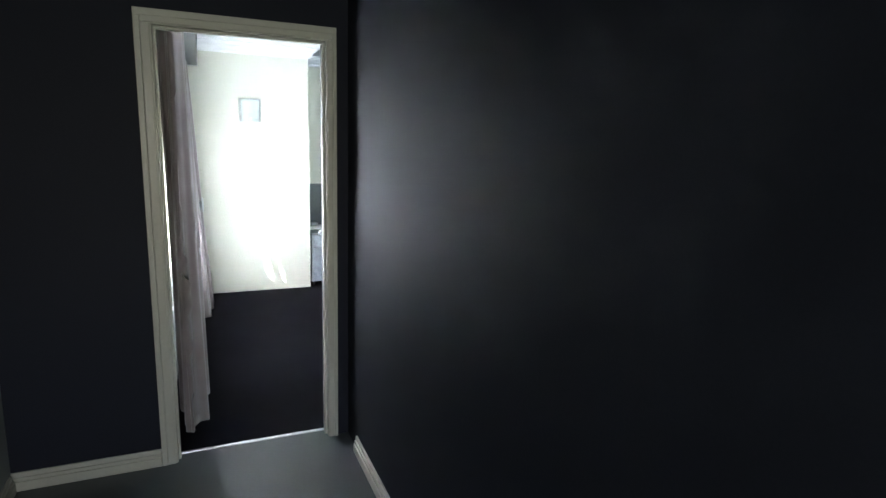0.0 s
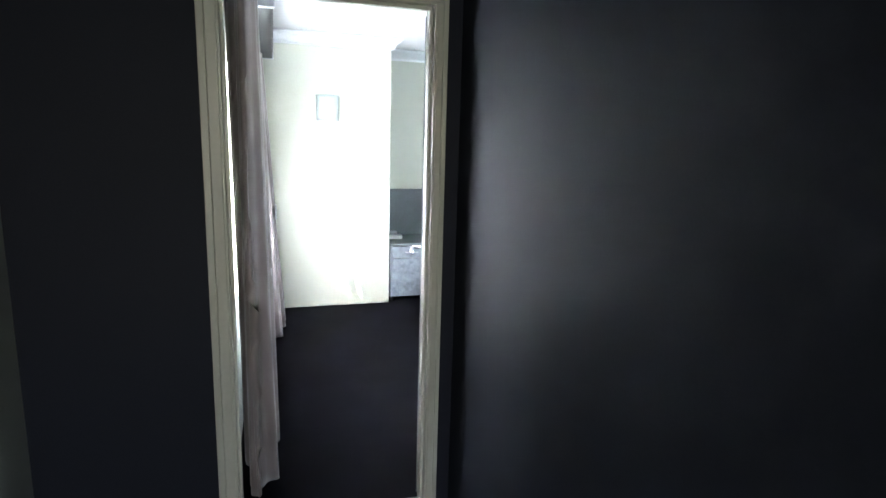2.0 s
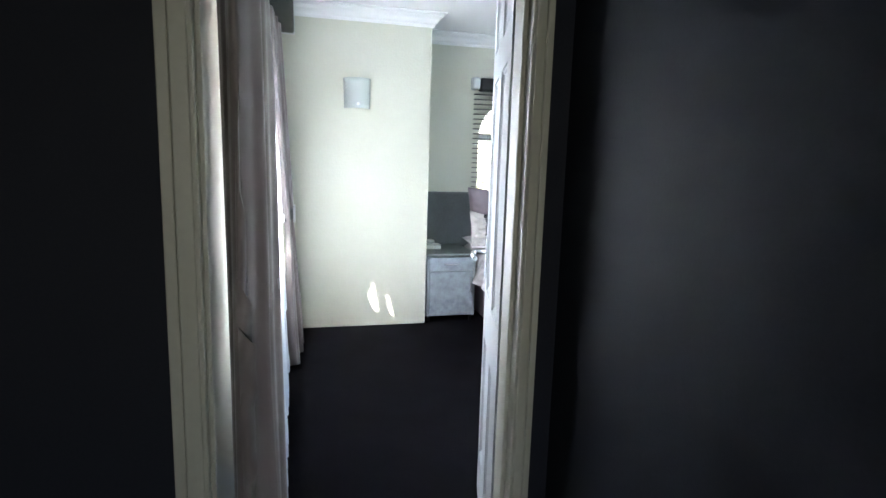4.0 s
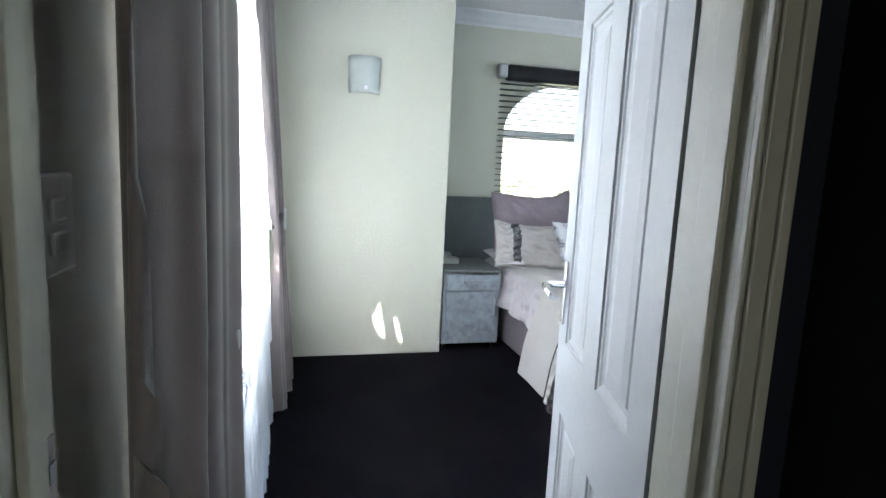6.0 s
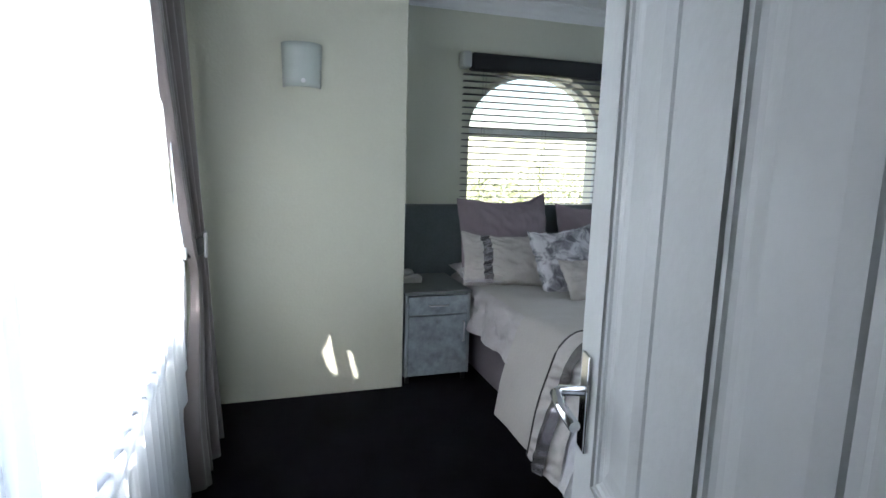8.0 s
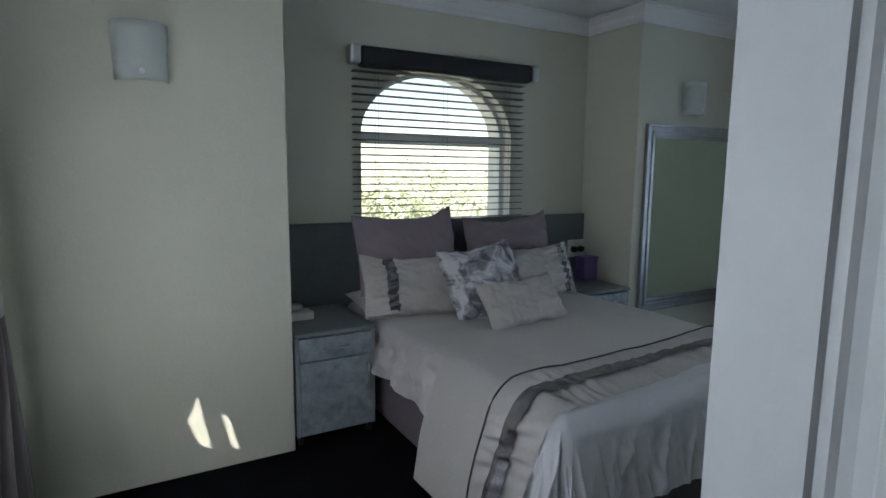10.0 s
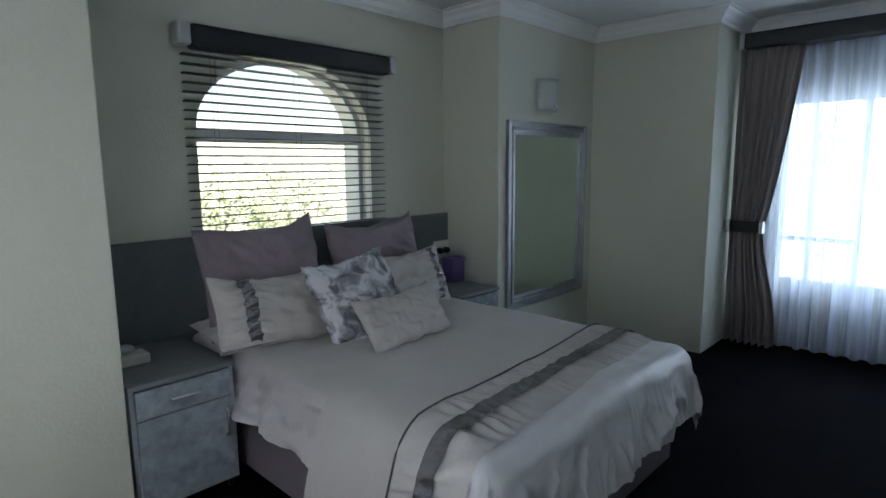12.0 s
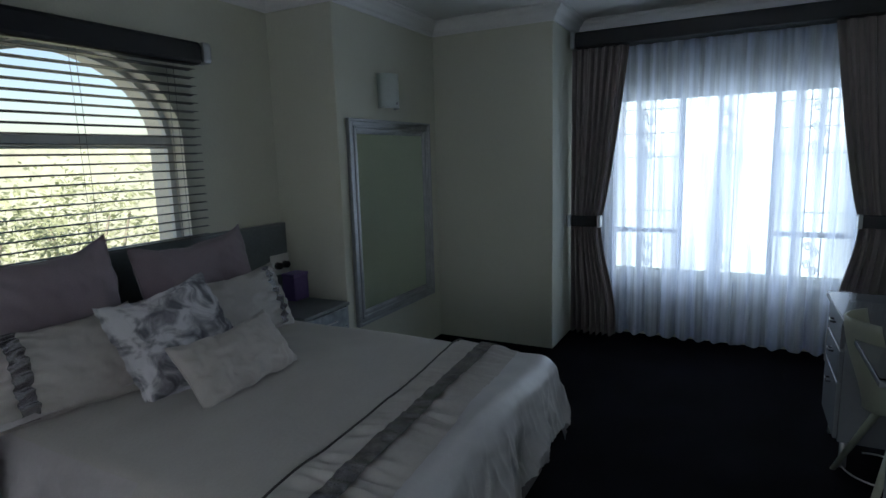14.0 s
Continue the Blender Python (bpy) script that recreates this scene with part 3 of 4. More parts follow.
def steel_window(name, x, y0, y1, z0, z1, cols, transom, label, bars=True):
    """A white steel window with burglar bars."""
    bm = bmesh.new()
    w = 0.03
    for a in (y0, y1 - w):
        box(bm, x, x + w, a, a + w, z0, z1)
    for a in (z0, z1 - w):
        box(bm, x, x + w, y0 + w, y1 - w, a, a + w)
    for c in cols:
        box(bm, x, x + w, c - 0.018, c + 0.018, z0 + w, z1 - w)
    edges = [y0 + w] + [v for c in cols for v in (c - 0.018, c + 0.018)] + [y1 - w]
    for k in range(0, len(edges), 2):
        if k != 2 or len(cols) < 2:
            box(bm, x, x + w, edges[k], edges[k + 1], transom - 0.018, transom + 0.018)
    win = structure(part(name, bm, M_STEEL), label)
    for k in range(0, len(edges), 2):
        g = slab("pane", M_GLASS, (x + 0.013, x + 0.017, edges[k], edges[k + 1], z0 + w, z1 - w), parent=win)
        g.visible_shadow = False
    if bars:
        bm = bmesh.new()
        xb = x - 0.03
        for k in range(0, len(edges), 2):
            e0, e1 = edges[k], edges[k + 1]
            mid = (e0 + e1) / 2
            for y in (mid - 0.055, mid + 0.055):
                tube(bm, [(xb, y, z0 + 0.01), (xb, y, z1 - 0.01)], 0.005, 5)
            for zc in (z1 - 0.17, z1 - 0.30, z1 - 0.43, transom - 0.10, z0 + 0.12):
                for e in (-1, 1):
                    curl = []
                    for q in range(19):
                        a = q / 18 * 1.6 * math.tau
                        r = 0.034 * (1 - 0.7 * q / 18)
                        curl.append((xb, mid + e * (0.020 + r * math.cos(a) * 0.8), zc + e * 0.022 + r * math.sin(a)))
                    tube(bm, curl, 0.004, 5, cap=False)
            if k != 2:
                for z in (z1 - 0.10, z1 - 0.28, z1 - 0.46, transom + 0.16):
                    tube(bm, [(xb, e0 - 0.01, z), (xb, e1 + 0.01, z)], 0.004, 5)
        part("burglar_bars", bm, M_STEEL, win, "white scrolled burglar bars")
    return win


steel_window("window_east", EX + 0.08, *EWIN, (0.91, 1.525), 0.83, "wide white steel window behind the net")
steel_window("window_west", WX - 0.20, *WWIN, (WWIN[0] + 0.7, WWIN[1] - 0.7), 1.45, "white steel window behind the glowing net", False)

# arched window
bm = bmesh.new()
wy = NY + 0.09
box(bm, AX0, AX0 + 0.03, wy, wy + 0.03, ASILL, ASPRING)
box(bm, AX1 - 0.03, AX1, wy, wy + 0.03, ASILL, ASPRING)
box(bm, AX0 + 0.03, AX1 - 0.03, wy, wy + 0.03, ASILL, ASILL + 0.03)
box(bm, AX0 + 0.03, AX1 - 0.03, wy - 0.005, wy + 0.035, 1.535, 1.60)
outer, inner = arch_points(AX0, AX1, ASPRING, ATOP), arch_points(AX0 + 0.03, AX1 - 0.03, ASPRING, ATOP - 0.03)
for k in range(len(outer) - 1):
    c = [bm.verts.new((x, y, z)) for y in (wy, wy + 0.03) for x, z in (outer[k], outer[k + 1], inner[k + 1], inner[k])]
    for f4 in ((0, 1, 2, 3), (7, 6, 5, 4), (3, 2, 6, 7), (0, 4, 5, 1)):
        bm.faces.new([c[i] for i in f4])
arch_win = structure(part("window_arch", bm, M_STEEL), "arched white steel window")
bm = bmesh.new()
gp = [(AX0 + 0.03, ASILL + 0.03)] + inner + [(AX1 - 0.03, ASILL + 0.03)]
bm.faces.new([bm.verts.new((x, wy + 0.015, z)) for x, z in gp])
pane = part("pane", bm, M_GLASS, arch_win)
pane.visible_shadow = False

# ---- blind ----
blind = thing("venetian_blind", 1.57, NY - 0.045, 1.05, "dark grey venetian blind, slats open, under a black headrail cover", "blind")
bm = bmesh.new()
box(bm, -0.61, 0.625, -0.045, 0.043, 0.915, 1.032, 0.02)
part("headrail_cover", bm, M_BLACK, blind, "black padded headrail cover")
for s, w in ((-0.645, 0.035), (0.655, 0.03)):
    slab("end_cap", M_SILVER, (s - w, s + w, -0.05, 0.043, 0.925, 1.035), parent=blind, bevel=0.018, label="silver end cap")
slat_mesh = bmesh.new()
grid(slat_mesh, 1, 6, lambda u, v: (-0.65 + 1.23 * u, -0.025 + 0.05 * v, 0.004 * math.sin(v * math.pi)))
slat = part("slat", slat_mesh, M_SLAT, blind)
sol = slat.modifiers.new("thickness", "SOLIDIFY")
sol.thickness = 0.003
slat.location, slat.rotation_euler = (0, 0, 0.02), (radians(-4), 0, 0)
for k in range(1, 21):
    o = slat.copy()
    scene.collection.objects.link(o)
    o.location = (0, 0, 0.02 + 0.0435 * k)
for x in (-0.5, -0.03, 0.45):
    for y in (-0.026, 0.026):
        bm = bmesh.new()
        tube(bm, [(x, y, 0.0), (x, y, 0.92)], 0.0012, 4)
        part("ladder_cord", bm, M_SLAT, blind)

# ---- bed ----
BX0, BX1, BY0, BY1, BTOP = 0.86, 2.33, 1.79, 3.70, 0.585
bed = thing("bed", (BX0 + BX1) / 2, 2.7, 0, "double bed with mauve cloth base, neatly made in pale satin", "bed")
bed_o = Vector((-(BX0 + BX1) / 2, -2.7, 0))


def bedpart(name, bm, mat, label=""):
    return part(name, shift(bm, *bed_o), mat, bed, label)


bm = bmesh.new()
box(bm, BX0 + 0.03, BX1 - 0.03, BY0 + 0.06, BY1, 0.03, 0.30, 0.02)
bedpart("base", bm, M_BEDBASE, "mauve-grey cloth bed base")
bm = bmesh.new()
box(bm, BX0 + 0.03, BX1 - 0.03, BY0 + 0.06, BY1, 0.30, BTOP - 0.02, 0.04)
bedpart("mattress", bm, M_SHEET)
headb = thing("headboard", 1.5, NY - 0.02, 0, "long grey laminate headboard panel behind the bed and pedestals", "headboard")
slab("panel", M_HEAD, (PIER_X - 1.5 + 0.005, MX - 1.5 - 0.005, -0.02, 0.018, 0.30, 1.05), parent=headb, bevel=0.002)
slab("top_edging", M_PEDTOP, (PIER_X - 1.5 + 0.005, MX - 1.5 - 0.005, -0.022, 0.018, 1.05, 1.062), parent=headb, bevel=0.003, label="thin grey top edging")


def drape_over(a, b, lift=0.0, r=0.07, flare=0.16, wr=0.012, kfold=26.0, crumple=0.0, ripple=0.0, fold=1.0, pleat=0.0):
    """A point of bedding laid over the bed: a, b are the sheet's own metres across and along."""
    x0, x1, y0 = BX0 + r, BX1 - r, BY0 + r
    cx, cy = max(x0, min(x1, a)), max(y0, b)
    d = Vector((a - cx, b - cy))
    L = d.length
    n = d / L if L > 1e-6 else Vector((0, 0))
    q = r * math.pi / 2
    if L < q:
        out, down, k = r * math.sin(L / r), r * (1 - math.cos(L / r)), L / q
    else:
        out, down, k = r + flare * (L - q), r + (L - q) * 0.985, 1.0
    run = (cy if abs(n.x) > 0.7 else cx) + math.atan2(n.y, n.x) * 0.25
    hang = smooth01((L - 0.04) / 0.38)
    if n.x < -0.7:
        out += 0.05 * hang
    f = fold * hang * (0.012 * math.sin(run * kfold + 2.5 * math.sin(run * 5) + 3 * L) + 0.007 * math.sin(run * kfold * 2.3 + 1 + 4 * math.sin(run * 3)) + 0.016 * noise.noise(Vector((run * 5, L * 2, 2.2))) + pleat * (math.sin(run * 12 + 2.2 * math.sin(run * 4.3) + 4 * L) + 0.55 * math.sin(run * 25 + 6 * L + 2 * math.sin(run * 7)) + 0.3 * math.sin(run * 47 + 9 * L) + 1.5 * (1 - abs(math.sin(run * 13 + 6 * L + 1.6 * math.sin(run * 6)))) ** 4 + 0.9 * (1 - abs(math.sin(run * 24 - 5 * L + 2 * math.sin(run * 9)))) ** 4))
    if pleat:
        f += 0.65 * pleat * hang * ((1 - abs(noise.noise(Vector((run * 8 + 1.5 * L, L * 1.6, 6.3))))) ** 7 + 0.6 * (1 - abs(noise.noise(Vector((run * 17 - 4 * L, L * 2.4, 2.9))))) ** 8 - 0.5)
    if pleat:
        f *= 1 - 0.75 * smooth01((L - 0.22) / 0.20)
    f += crumple * k * (noise.noise(Vector((run * 7, L * 16, 4.1))) + 0.6 * noise.noise(Vector((run * 16, L * 30, 1.1))))
    rip = ripple * (math.sin(a * 96 + 3 * math.sin(a * 17) + b * 26) + 0.9 * math.sin(a * 61 + b * 38 + 1 + 2 * math.sin(a * 9))) * (0.6 + 0.4 * noise.noise(Vector((a * 7, b * 7, 0))))
    bumpy = wr * noise.noise(Vector((a * 2.6, b * 2.6, 0.3))) + 0.35 * wr * noise.noise(Vector((a * 9, b * 9, 1.3)))
    up = (1 - k) * (bumpy + lift + rip)
    return Vector((cx, cy, BTOP)) + Vector((n.x, n.y, 0)) * (out + f + k * (lift + rip)) + Vector((0, 0, -down + up))


def skewed(a):
    return 0.075 * (min(max(a, BX0), BX1) - BX0)


def sheet(name, mat, a0, a1, b0, b1, lift, nu, nv, label="", skew0=1.0, skew1=1.0, edge=0.0, **kw):
    """Bedding from a0 to a1 across and b0 to b1 along; a0 may depend on b."""
    bm = bmesh.new()

    def place(u, v):
        b = b0 + (b1 - b0) * v
        left = a0(b) if callable(a0) else a0
        a = left + (a1 - left) * u
        if "ripple" in kw and edge:
            k = smooth01(v / 0.35)
            return drape_over(a, b + skewed(a), edge + (lift - edge) * k, **{**kw, "ripple": kw["ripple"] * (0.25 + 0.75 * k) * (0.25 + 0.75 * smooth01((1 - v) / 0.16))})
        return drape_over(a, b + skewed(a) * (skew0 + (skew1 - skew0) * v), lift, **kw)
    grid(bm, nu, nv, place)
    return bedpart(name, bm, mat, label)


HL, HR, HF = BX0 - 0.50, BX1 + 0.26, BY0 - 0.32
sheet("sheet", M_SHEET, BX0 - 0.22, BX1 + 0.22, 2.535, BY1, 0.0, 120, 110, "pale crumpled satin sheet", 0, 0, kfold=11, crumple=0.030, wr=0.02)
sheet("coverlet", M_DUVETTOP, HL, HR, 2.10, 2.56, 0.010, 140, 40, "dusty pink coverlet falling over the side", 1, 0, kfold=9, fold=0.8)
sheet("coverlet_top", M_DUVETTOP, BX0 + 0.03, HR, 2.555, 3.66, 0.010, 90, 60, "dusty pink coverlet drawn up to the pillows", 0, 0)
sheet("duvet", M_SATIN, HL, HR, HF, 1.872, 0.010, 380, 84, "pale satin duvet foot with sharp hanging pleats", 0.6, 1, wr=0.018, kfold=14, crumple=0.006, fold=0.6, pleat=0.036)
sheet("ruched_band", M_RUCHE, HL, HR, 1.85, 2.13, 0.031, 560, 20, "ruched satin band", wr=0.018, ripple=0.0100, edge=0.0145)
sheet("sequin_band", M_SEQUIN, HL, HR, 1.955, 2.02, 0.044, 300, 4, "silver sequin band", wr=0.018, ripple=0.003)
bm = bmesh.new()
tube(bm, [drape_over(a, 2.13 + skewed(a), 0.036, wr=0.018) for a in (HL + (HR - HL) * k / 90 for k in range(91))], 0.0038, 6)
bedpart("piping", bm, M_PIPING, "dark piped edge")


# ---- pillows ----
def pillow(name, w, h, t, mat, eye, rx, ry, rz, label, seed=1, corner=0.05, strip=None, crease=1.0, ear=0.0, ruched=False, frill=0.0, flap=False):
    """A cushion w wide, h high and t thick, standing on its lower edge at eye, leaning back by rx degrees. strip: a sequin band's two sides."""
    ob = thing(name, 0, 0, 0, label, "pillow" if name == "pillow" else "cushion", "pillows on the bed")
    rnd = Vector((seed * 3.1, seed * 1.7, 0))

    def side(s, lift=0.0):
        def place(u, v):
            a, b = 2 * u - 1, 2 * v - 1
            edge = (1 - abs(a) ** 2.6) * (1 - abs(b) ** 2.6)
            puff = max(0.0, edge) ** 0.45
            pin = 1 - corner * (1 - abs(b)) * abs(a) ** 3
            pin2 = 1 - corner * (1 - abs(a)) * abs(b) ** 3
            wr = crease * (0.020 * noise.noise(Vector((a * 2, b * 2, s * 2)) + rnd) + 0.010 * noise.noise(Vector((a * 5 + 2 * b, b * 5, s)) + rnd) + 0.004 * noise.noise(Vector((a * 14, b * 6, s)) + rnd))
            if flap and s < 0:
                wr += 0.011 * smooth01(((-0.18 + 0.06 * a) - b) / 0.06) - 0.006 * math.exp(-((b + 0.16 - 0.06 * a) / 0.05) ** 2)
            if ruched:
                wr += 0.0035 * math.sin(a * 30 + 4 * noise.noise(Vector((a * 2, b * 1.5, 3)) + rnd)) * (0.4 + 0.6 * abs(b))
            if strip:
                near = max(0.0, 1 - abs(u - (strip[0] + strip[1]) / 2) / 0.22)
                wr += 0.011 * near * math.sin(v * 47 + 3 * math.sin(u * 14) + 9 * u) + 0.005 * near * math.sin(v * 83 + 4 * u)
            top = ear * max(0.0, a) ** 6 * max(0.0, b) ** 6
            sag = -0.03 * max(0, b) ** 3 * (1 - a * a)
            return (a * w / 2 * pin, s * (t / 2 * puff + wr * (puff > 0.02) + lift), h / 2 + b * h / 2 * pin2 + 0.012 * noise.noise(Vector((a * 3, b, 7)) + rnd) + top + sag)
        return place
    bm = bmesh.new()
    grid(bm, 56, 44, side(-1))
    grid(bm, 30, 26, side(1))
    bmesh.ops.remove_doubles(bm, verts=bm.verts, dist=0.0015)
    part("cover", bm, mat, ob)
    bm = bmesh.new()
    pts = [side(-1)(u, v) for u, v in [(k / 24, 0) for k in range(25)] + [(1, k / 24) for k in range(1, 25)] + [(1 - k / 24, 1) for k in range(1, 25)] + [(0, 1 - k / 24) for k in range(1, 25)]]
    tube(bm, [Vector(p) for p in pts], 0.003, 5, cap=False)
    part("seam", bm, mat, ob)
    if frill:
        bm = bmesh.new()
        ring = [Vector(p) for p in pts[:-1]]
        mid = sum(ring, Vector()) / len(ring)

        def ruffle(u, v):
            q = u * len(ring)
            p0, p1 = ring[int(q) % len(ring)], ring[(int(q) + 1) % len(ring)]
            p = p0.lerp(p1, q - int(q))
            o = (p - mid).normalized()
            return p + o * (frill * v) + Vector((0, 1, 0)) * (0.006 * v * math.sin(u * 190) + 0.006 * math.sin(u * 71))
        grid(bm, 288, 3, ruffle)
        part("frill", bm, mat, ob, "ruffled cloth edge")
    if strip:
        bm = bmesh.new()
        f = side(-1, 0.004)
        grid(bm, 4, 40, lambda u, v: f(strip[0] + (strip[1] - strip[0]) * u + 0.02 * noise.noise(Vector((v * 5, u * 2, seed))) + 0.012 * noise.noise(Vector((v * 19, 1, seed))), 0.02 + 0.96 * v))
        part("sequin_strip", bm, M_SEQUIN, ob, "silver sequin strip")
    ob.matrix_world = pose(*eye, rx, ry, rz)
    return ob


PZ = BTOP + 0.012
pillow("pillow", 0.65, 0.54, 0.17, M_MAUVE, (1.18, 3.44, PZ), -14, -1, 0, "large mauve square pillow leaning on the headboard", 1, ear=0.03, flap=True)
pillow("pillow", 0.66, 0.50, 0.17, M_MAUVE, (1.94, 3.46, PZ), -14, -2, 0, "large mauve square pillow near the wall socket", 2, ear=0.02, flap=True)
pillow("pillow", 0.58, 0.35, 0.15, M_CREAMPIL, (1.07, 3.17, PZ), -24, 1, -6, "cream satin pillow with a sequin strip by the pier pedestal", 3, strip=(0.20, 0.30))
pillow("pillow", 0.60, 0.35, 0.15, M_CREAMPIL, (1.94, 3.20, PZ), -24, 0, 2, "cream satin pillow with a sequin strip by the wall socket", 4, strip=(0.80, 0.88))
pillow("pillow", 0.62, 0.42, 0.07, M_SHEET, (1.09, 3.14, PZ + 0.035), -86, 0, -4, "flat pale pillow under the sequin-strip pillow", 9)
pillow("cushion", 0.43, 0.41, 0.13, M_FLORAL, (1.45, 2.97, PZ + 0.01), -32, -8, -6, "grey and white floral square cushion with a ruffled edge", 5, frill=0.018)
pillow("cushion", 0.48, 0.27, 0.12, M_CREAMPIL, (1.51, 2.75, PZ + 0.005), -38, -3, 0, "small cream ruched cushion resting on the floral one", 6, crease=0.8, ruched=True)


# ---- pedestals ----
def pedestal(x0, x1, y0, y1, top, label):
    w, d = x1 - x0, y1 - y0
    ob = thing("bedside_pedestal", (x0 + x1) / 2, (y0 + y1) / 2, 0, label, "bedside table", "bedside pedestals")
    slab("worktop", M_PEDTOP, (-w / 2, w / 2, -d / 2, d / 2, top - 0.02, top), parent=ob, bevel=0.003)
    slab("body", M_PEDBODY, (-w / 2 + 0.005, -w / 2 + 0.022, -d / 2 + 0.01, d / 2, 0.05, top - 0.02), (w / 2 - 0.022, w / 2 - 0.005, -d / 2 + 0.01, d / 2, 0.05, top - 0.02),
         (-w / 2 + 0.022, w / 2 - 0.022, -d / 2 + 0.03, d / 2, 0.05, 0.07), (-w / 2 + 0.022, w / 2 - 0.022, d / 2 - 0.02, d / 2, 0.07, top - 0.02),
         (-w / 2 + 0.022, w / 2 - 0.022, -d / 2 + 0.02, d / 2 - 0.02, top - 0.155, top - 0.14), parent=ob)
    dr = slab("drawer", M_PEDDOOR, (-w / 2 + 0.025, w / 2 - 0.025, -d / 2 + 0.002, -d / 2 + 0.018, top - 0.14, top - 0.03), parent=ob, bevel=0.002, label="mottled grey drawer front")
    dd = slab("door", M_PEDDOOR, (-w / 2 + 0.025, w / 2 - 0.025, -d / 2 + 0.002, -d / 2 + 0.018, 0.055, top - 0.15), parent=ob, bevel=0.002, label="mottled grey cupboard door")
    bm = bmesh.new()
    zz, yy = top - 0.085, -d / 2
    tube(bm, [(-0.06, yy, zz), (-0.055, yy - 0.018, zz), (0.055, yy - 0.018, zz), (0.06, yy, zz)], 0.005, 8)
    part("handle", bm, M_SILVER, dr, "silver bow handle")
    bm = bmesh.new()
    xx = w / 2 - 0.05
    tube(bm, [(xx, yy, top - 0.32), (xx, yy - 0.018, top - 0.315), (xx, yy - 0.018, top - 0.20), (xx, yy, top - 0.195)], 0.005, 8)
    part("handle", bm, M_SILVER, dd, "silver bow handle")
    for a in (-w / 2 + 0.03, w / 2 - 0.03):
        for b in (-d / 2 + 0.04, d / 2 - 0.04):
            slab("foot", M_BLACK, (a - 0.012, a + 0.012, b - 0.012, b + 0.012, 0, 0.05), parent=ob)
    return ob


pedestal(0.40, 0.825, 3.17, 3.715, 0.58, "grey laminate bedside pedestal beside the pier")
pedestal(2.345, 2.76, 3.235, 3.735, 0.58, "grey laminate bedside pedestal beside the mirror wall")

# ---- mirror ----
mir = thing("wall_mirror", (2.848 + 3.862) / 2, MY, 0.385, "tall wall mirror in a ribbed silver frame", "mirror")
mw, mh = 1.014 / 2, 1.315
bm = bmesh.new()
for k, (i0, i1, dd) in enumerate(((0.0, 0.02, 0.030), (0.02, 0.045, 0.022), (0.045, 0.06, 0.032), (0.06, 0.085, 0.02), (0.085, 0.095, 0.012))):
    box(bm, -mw + i0, -mw + i1, -dd, 0, i0, mh - i0, 0.004)
    box(bm, mw - i1, mw - i0, -dd, 0, i0, mh - i0, 0.004)
    box(bm, -mw + i1, mw - i1, -dd, 0, i0, i1, 0.004)
    box(bm, -mw + i1, mw - i1, -dd, 0, mh - i1, mh - i0, 0.004)
part("frame", bm, M_MIRFRAME, mir, "ribbed silver frame")
slab("mirror_glass", M_MIRROR, (-mw + 0.09, mw - 0.09, -0.008, -0.002, 0.09, mh - 0.09), parent=mir)


# ---- wall sconces ----
def sconce(x, y, z, label):
    ob = thing("wall_sconce", x, y, z, label, "wall light", "wall sconces")
    bm = bmesh.new()
    grid(bm, 14, 6, lambda u, v: ((u - 0.5) * (0.195 + 0.012 * v), -0.015 - 0.085 * math.sin(u * math.pi) ** 0.5, 0.222 * v))
    o = part("shade", bm, M_FROST, ob, "curved frosted glass shade")
    o.modifiers.new("thickness", "SOLIDIFY").thickness = 0.006
    bm = bmesh.new()
    tube(bm, [(0.0, -0.098, 0.03), (0.0, -0.112, 0.03)], 0.011, 12)
    part("fixing_knob", bm, M_SILVER, ob, "small metal fixing knob")
    slab("back_plate", M_WHITE, (-0.05, 0.05, -0.015, 0, 0.04, 0.18), parent=ob, bevel=0.003)
    return ob


sconce(-0.184, PIER_Y, 1.714, "unlit frosted glass wall sconce on the pier")
sconce(3.29, MY, 1.775, "unlit frosted glass wall sconce above the mirror")

# ---- desk ----
desk = thing("dressing_desk", 2.65, 0.41, 0, "white glass-topped dressing desk with a drawer pedestal by the window drape", "desk")
slab("desktop", M_DESK, (-0.55, 0.70, -0.28, 0.30, 0.70, 0.722), parent=desk, bevel=0.003)
slab("glass_top", M_GLASS, (-0.55, 0.70, -0.28, 0.30, 0.726, 0.732), parent=desk, label="clear glass top")
slab("pedestal", M_DESK, (0.27, 0.68, -0.26, 0.27, 0.13, 0.70), parent=desk)
slab("apron", M_DESK, (-0.50, 0.27, -0.24, -0.22, 0.30, 0.70), parent=desk)
for z0, z1 in ((0.14, 0.40), (0.41, 0.55), (0.56, 0.69)):
    dr = slab("drawer", M_DESK, (0.28, 0.67, 0.271, 0.288, z0, z1), parent=desk, bevel=0.003)
    bm = bmesh.new()
    zc = z1 - 0.05
    tube(bm, [(0.44, 0.288, zc), (0.44, 0.305, zc), (0.50, 0.305, zc), (0.50, 0.288, zc)], 0.005, 6)
    part("handle", bm, M_BLACK, dr, "small dark handle")
for x in (-0.52, 0.30, 0.65):
    for y in (-0.24, 0.24):
        bm = bmesh.new()
        tube(bm, [(x, y, 0.0), (x, y, 0.13 if x > 0 else 0.70)], 0.016, 10)
        part("leg", bm, M_SILVER if x > 0 else M_DESK, desk)

chair = thing("desk_chair", 2.60, 0.45, 0, "white moulded shell chair on splayed legs at the desk", "chair")
bm = bmesh.new()


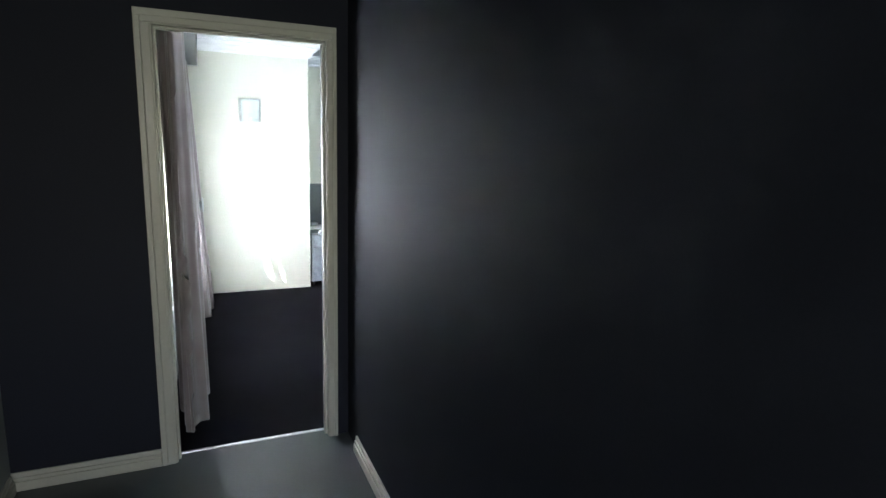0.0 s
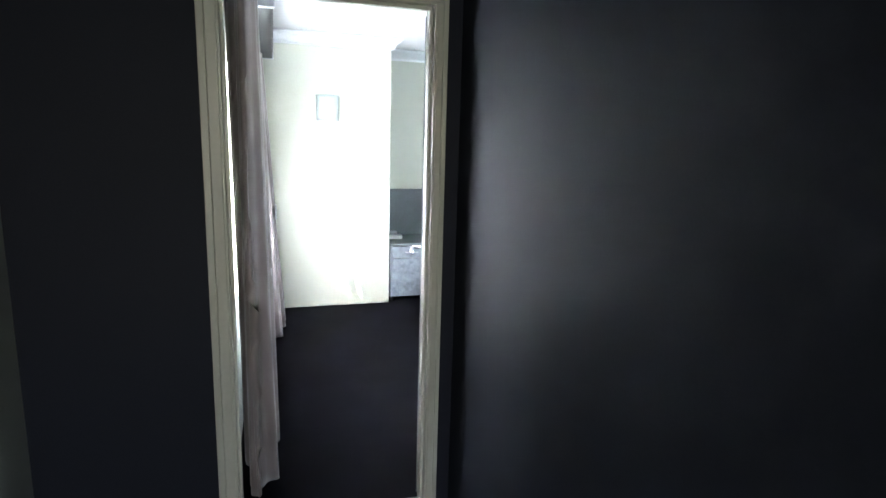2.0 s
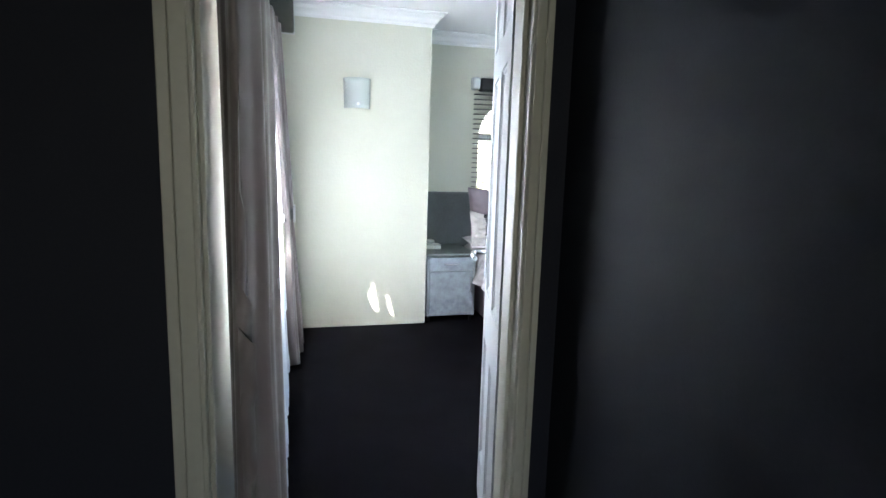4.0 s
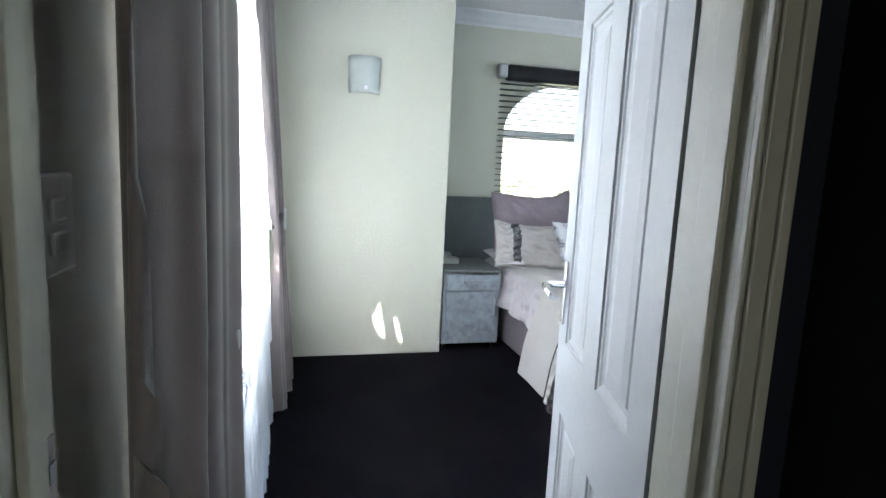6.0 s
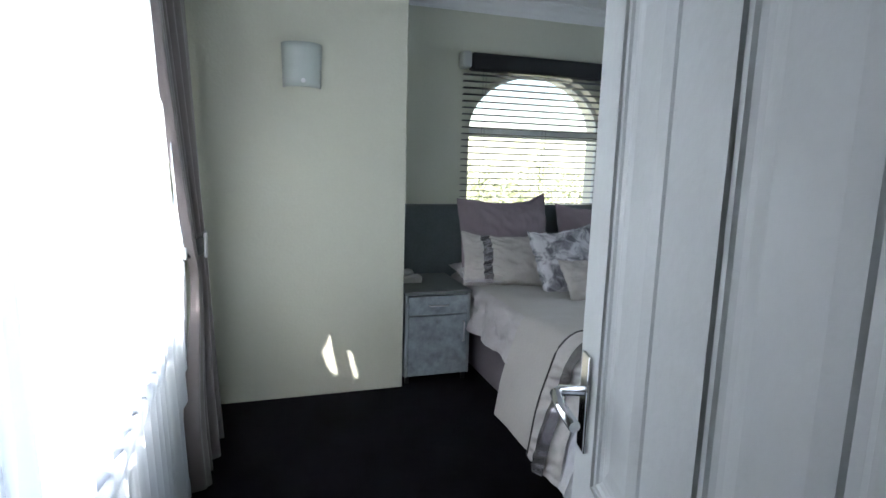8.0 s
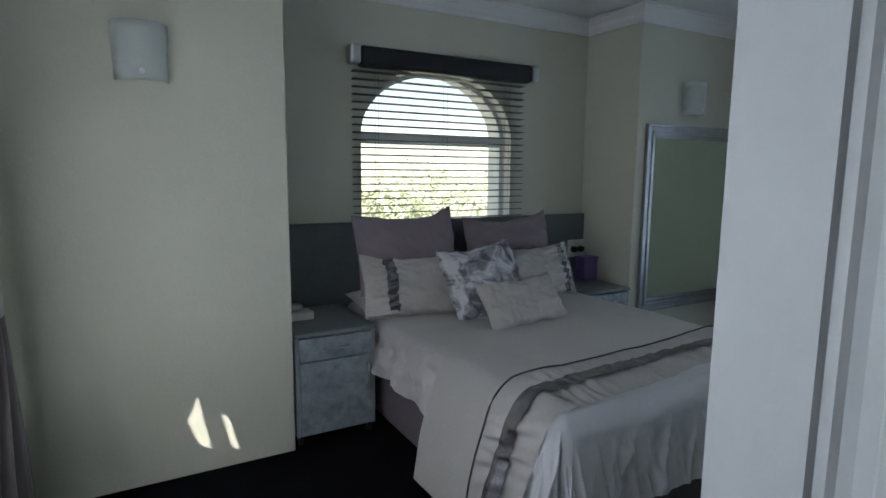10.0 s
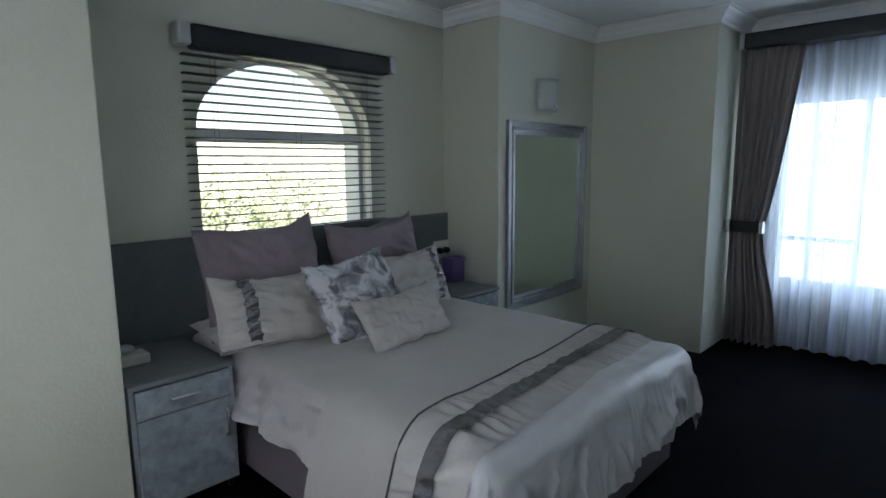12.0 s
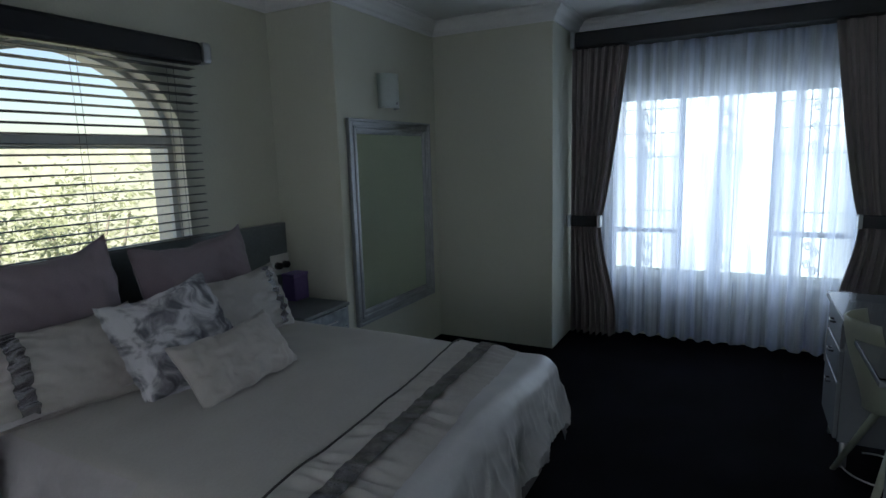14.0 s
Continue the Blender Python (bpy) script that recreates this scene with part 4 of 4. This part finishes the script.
def shell(u, v):
    """v runs from the seat's front, over the bend, to the top of the back."""
    a = (u - 0.5) * 2
    wide = 0.195 - 0.055 * v
    if v < 0.5:
        y, z = -0.22 + 0.40 * (v / 0.5), 0.445 - 0.02 * math.sin(v * math.tau) + 0.07 * abs(a) ** 3
    else:
        k = (v - 0.5) / 0.5
        y, z = 0.18 + 0.08 * smooth01(k) + 0.03 * (1 - abs(a)), 0.44 + 0.36 * k ** 1.15 + 0.05 * abs(a) ** 3 * (1 - k)
        y -= 0.10 * abs(a) ** 2.4 * (1 - 0.4 * k)
    return (a * wide, y, z)


grid(bm, 20, 26, shell)
sh = part("shell", bm, M_CHAIR, chair)
sh.modifiers.new("thickness", "SOLIDIFY").thickness = 0.007
for x, y in ((-1, -1), (1, -1), (-1, 1), (1, 1)):
    bm = bmesh.new()
    tube(bm, [(x * 0.11, y * 0.11, 0.435), (x * 0.31, y * 0.24, 0.0)], [0.016, 0.011], 10)
    part("leg", bm, M_CHAIR, chair)
cable = new("floor_cable", None)
cable.location = (2.965, 0.51, 0)
tagged(cable, "loose white cable loop lying on the dark carpet", "cable")
bm = bmesh.new()
tube(bm, [(0.155 * math.cos(a), 0.145 * math.sin(a), 0.008) for a in (k * math.tau / 30 + 0.9 for k in range(28))], 0.004, 6)
part("cord", bm, M_WHITE, cable)

# ---- small things by the bed ----
sock = thing("wall_socket", 2.69, NY - 0.041, 0.735, "white double wall socket with two black plugs on the headboard", "socket")
slab("plate", M_WHITE, (-0.085, 0.075, -0.008, 0, 0, 0.13), parent=sock, bevel=0.003)
for x in (-0.035, 0.03):
    bm = bmesh.new()
    tube(bm, [(x, -0.008, 0.06), (x, -0.04, 0.06), (x, -0.05, 0.055)], [0.024, 0.022, 0.012], 14)
    part("plug", bm, M_BLACK, sock, "black plug")
bag = thing("gift_box", 2.69, 3.60, 0.582, "small purple box standing on the bedside pedestal", "box")
bm = bmesh.new()
box(bm, -0.065, 0.065, -0.05, 0.05, 0, 0.15, 0.006)
part("carton", bm, M_PURPLE, bag)
slab("lid", M_PURPLE, (-0.068, 0.068, -0.053, 0.053, 0.15, 0.172), parent=bag, bevel=0.005)
tray = thing("tissue_box", 0.50, 3.47, 0.581, "low white box on the bedside pedestal beside the pier", "box")
slab("carton", M_WHITE, (-0.075, 0.075, -0.05, 0.05, 0, 0.04), parent=tray, bevel=0.004)
bm = bmesh.new()
grid(bm, 16, 10, lambda u, v: ((0.04 + 0.012 * noise.noise(Vector((u * 8, v * 5, 0)))) * math.sin(v * math.pi) * math.cos(u * math.tau) - 0.01, 0.03 * math.sin(v * math.pi) * math.sin(u * math.tau), 0.062 - 0.022 * math.cos(v * math.pi) + 0.006 * noise.noise(Vector((u * 9, v * 4, 3)))))
orn = part("crumpled_tissue", bm, M_SILVER, tray, "small silvery crumpled ornament")

# ---- outdoors ----
structure(slab("ground", M_GRASS, (-1500, 1500, -1500, 1500, -0.6, -0.45)), "lawn around the house")
structure(slab("pavement", M_OUTWALL, (-6, 11, NY + 0.32, 9.5, -0.45, -0.40)), "pale paved strip behind the house")
# Added backdrop: its pale colour stands in for overexposed foliage.
structure(slab("garden_backdrop", M_BACKDROP, (-9, 16, 9.6, 9.8, -0.45, 1.75)), "pale green backdrop added for the bright foliage behind the shrubs")
structure(slab("roof", M_OUTWALL, (HX0 - 0.5, EX + 0.7, HY0 - 0.4, NY + 0.32, CEIL + 0.11, CEIL + 0.19)), "flat roof edge over the rooms")


def bush(x, y, h, w, seed, label):
    rnd = random.Random(seed)
    ob = thing("garden_shrub", x, y, -0.45, label, "shrub", "garden shrubs")
    bm = bmesh.new()
    for k in range(5):
        a = k * 1.3 + seed
        tube(bm, [(0.05 * math.cos(a), 0.05 * math.sin(a), 0), (0.3 * w * math.cos(a), 0.3 * w * math.sin(a), h * 0.45), (0.5 * w * math.cos(a + 0.3), 0.5 * w * math.sin(a + 0.3), h * 0.8)], [0.04, 0.025, 0.01], 6)
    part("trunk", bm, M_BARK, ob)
    verts, faces = [], []
    clumps = [(rnd.gauss(0, w * 0.38), rnd.gauss(0, w * 0.38), h * rnd.uniform(0.15, 1.0)) for _ in range(46)]
    for cx, cy, cz in clumps:
        for _ in range(70):
            c = Vector((cx + rnd.gauss(0, 0.13), cy + rnd.gauss(0, 0.13), max(0.02, cz + rnd.gauss(0, 0.13))))
            a, b = Vector((rnd.gauss(0, 1), rnd.gauss(0, 1), rnd.gauss(0, 0.6))).normalized(), Vector((rnd.gauss(0, 1), rnd.gauss(0, 1), rnd.gauss(0, 1))).normalized()
            s = rnd.uniform(0.02, 0.05)
            n = len(verts)
            verts += [c - a * s, c + b * s * 0.5, c + a * s, c - b * s * 0.5]
            faces.append((n, n + 1, n + 2, n + 3))
    me = bpy.data.meshes.new("crown")
    me.from_pydata([tuple(v) for v in verts], [], faces)
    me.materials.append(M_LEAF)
    o = new("crown", me)
    o.parent = ob
    return ob


for k, (x, y, h, w) in enumerate(((0.4, 7.4, 1.55, 0.7), (2.1, 7.0, 1.6, 0.8), (3.6, 7.8, 1.75, 0.9), (5.4, 7.4, 1.7, 0.9), (7.2, 8.2, 2.0, 1.0))):
    bush(x, y, h, w, 20 + k, "leafy green garden shrub on the lawn")
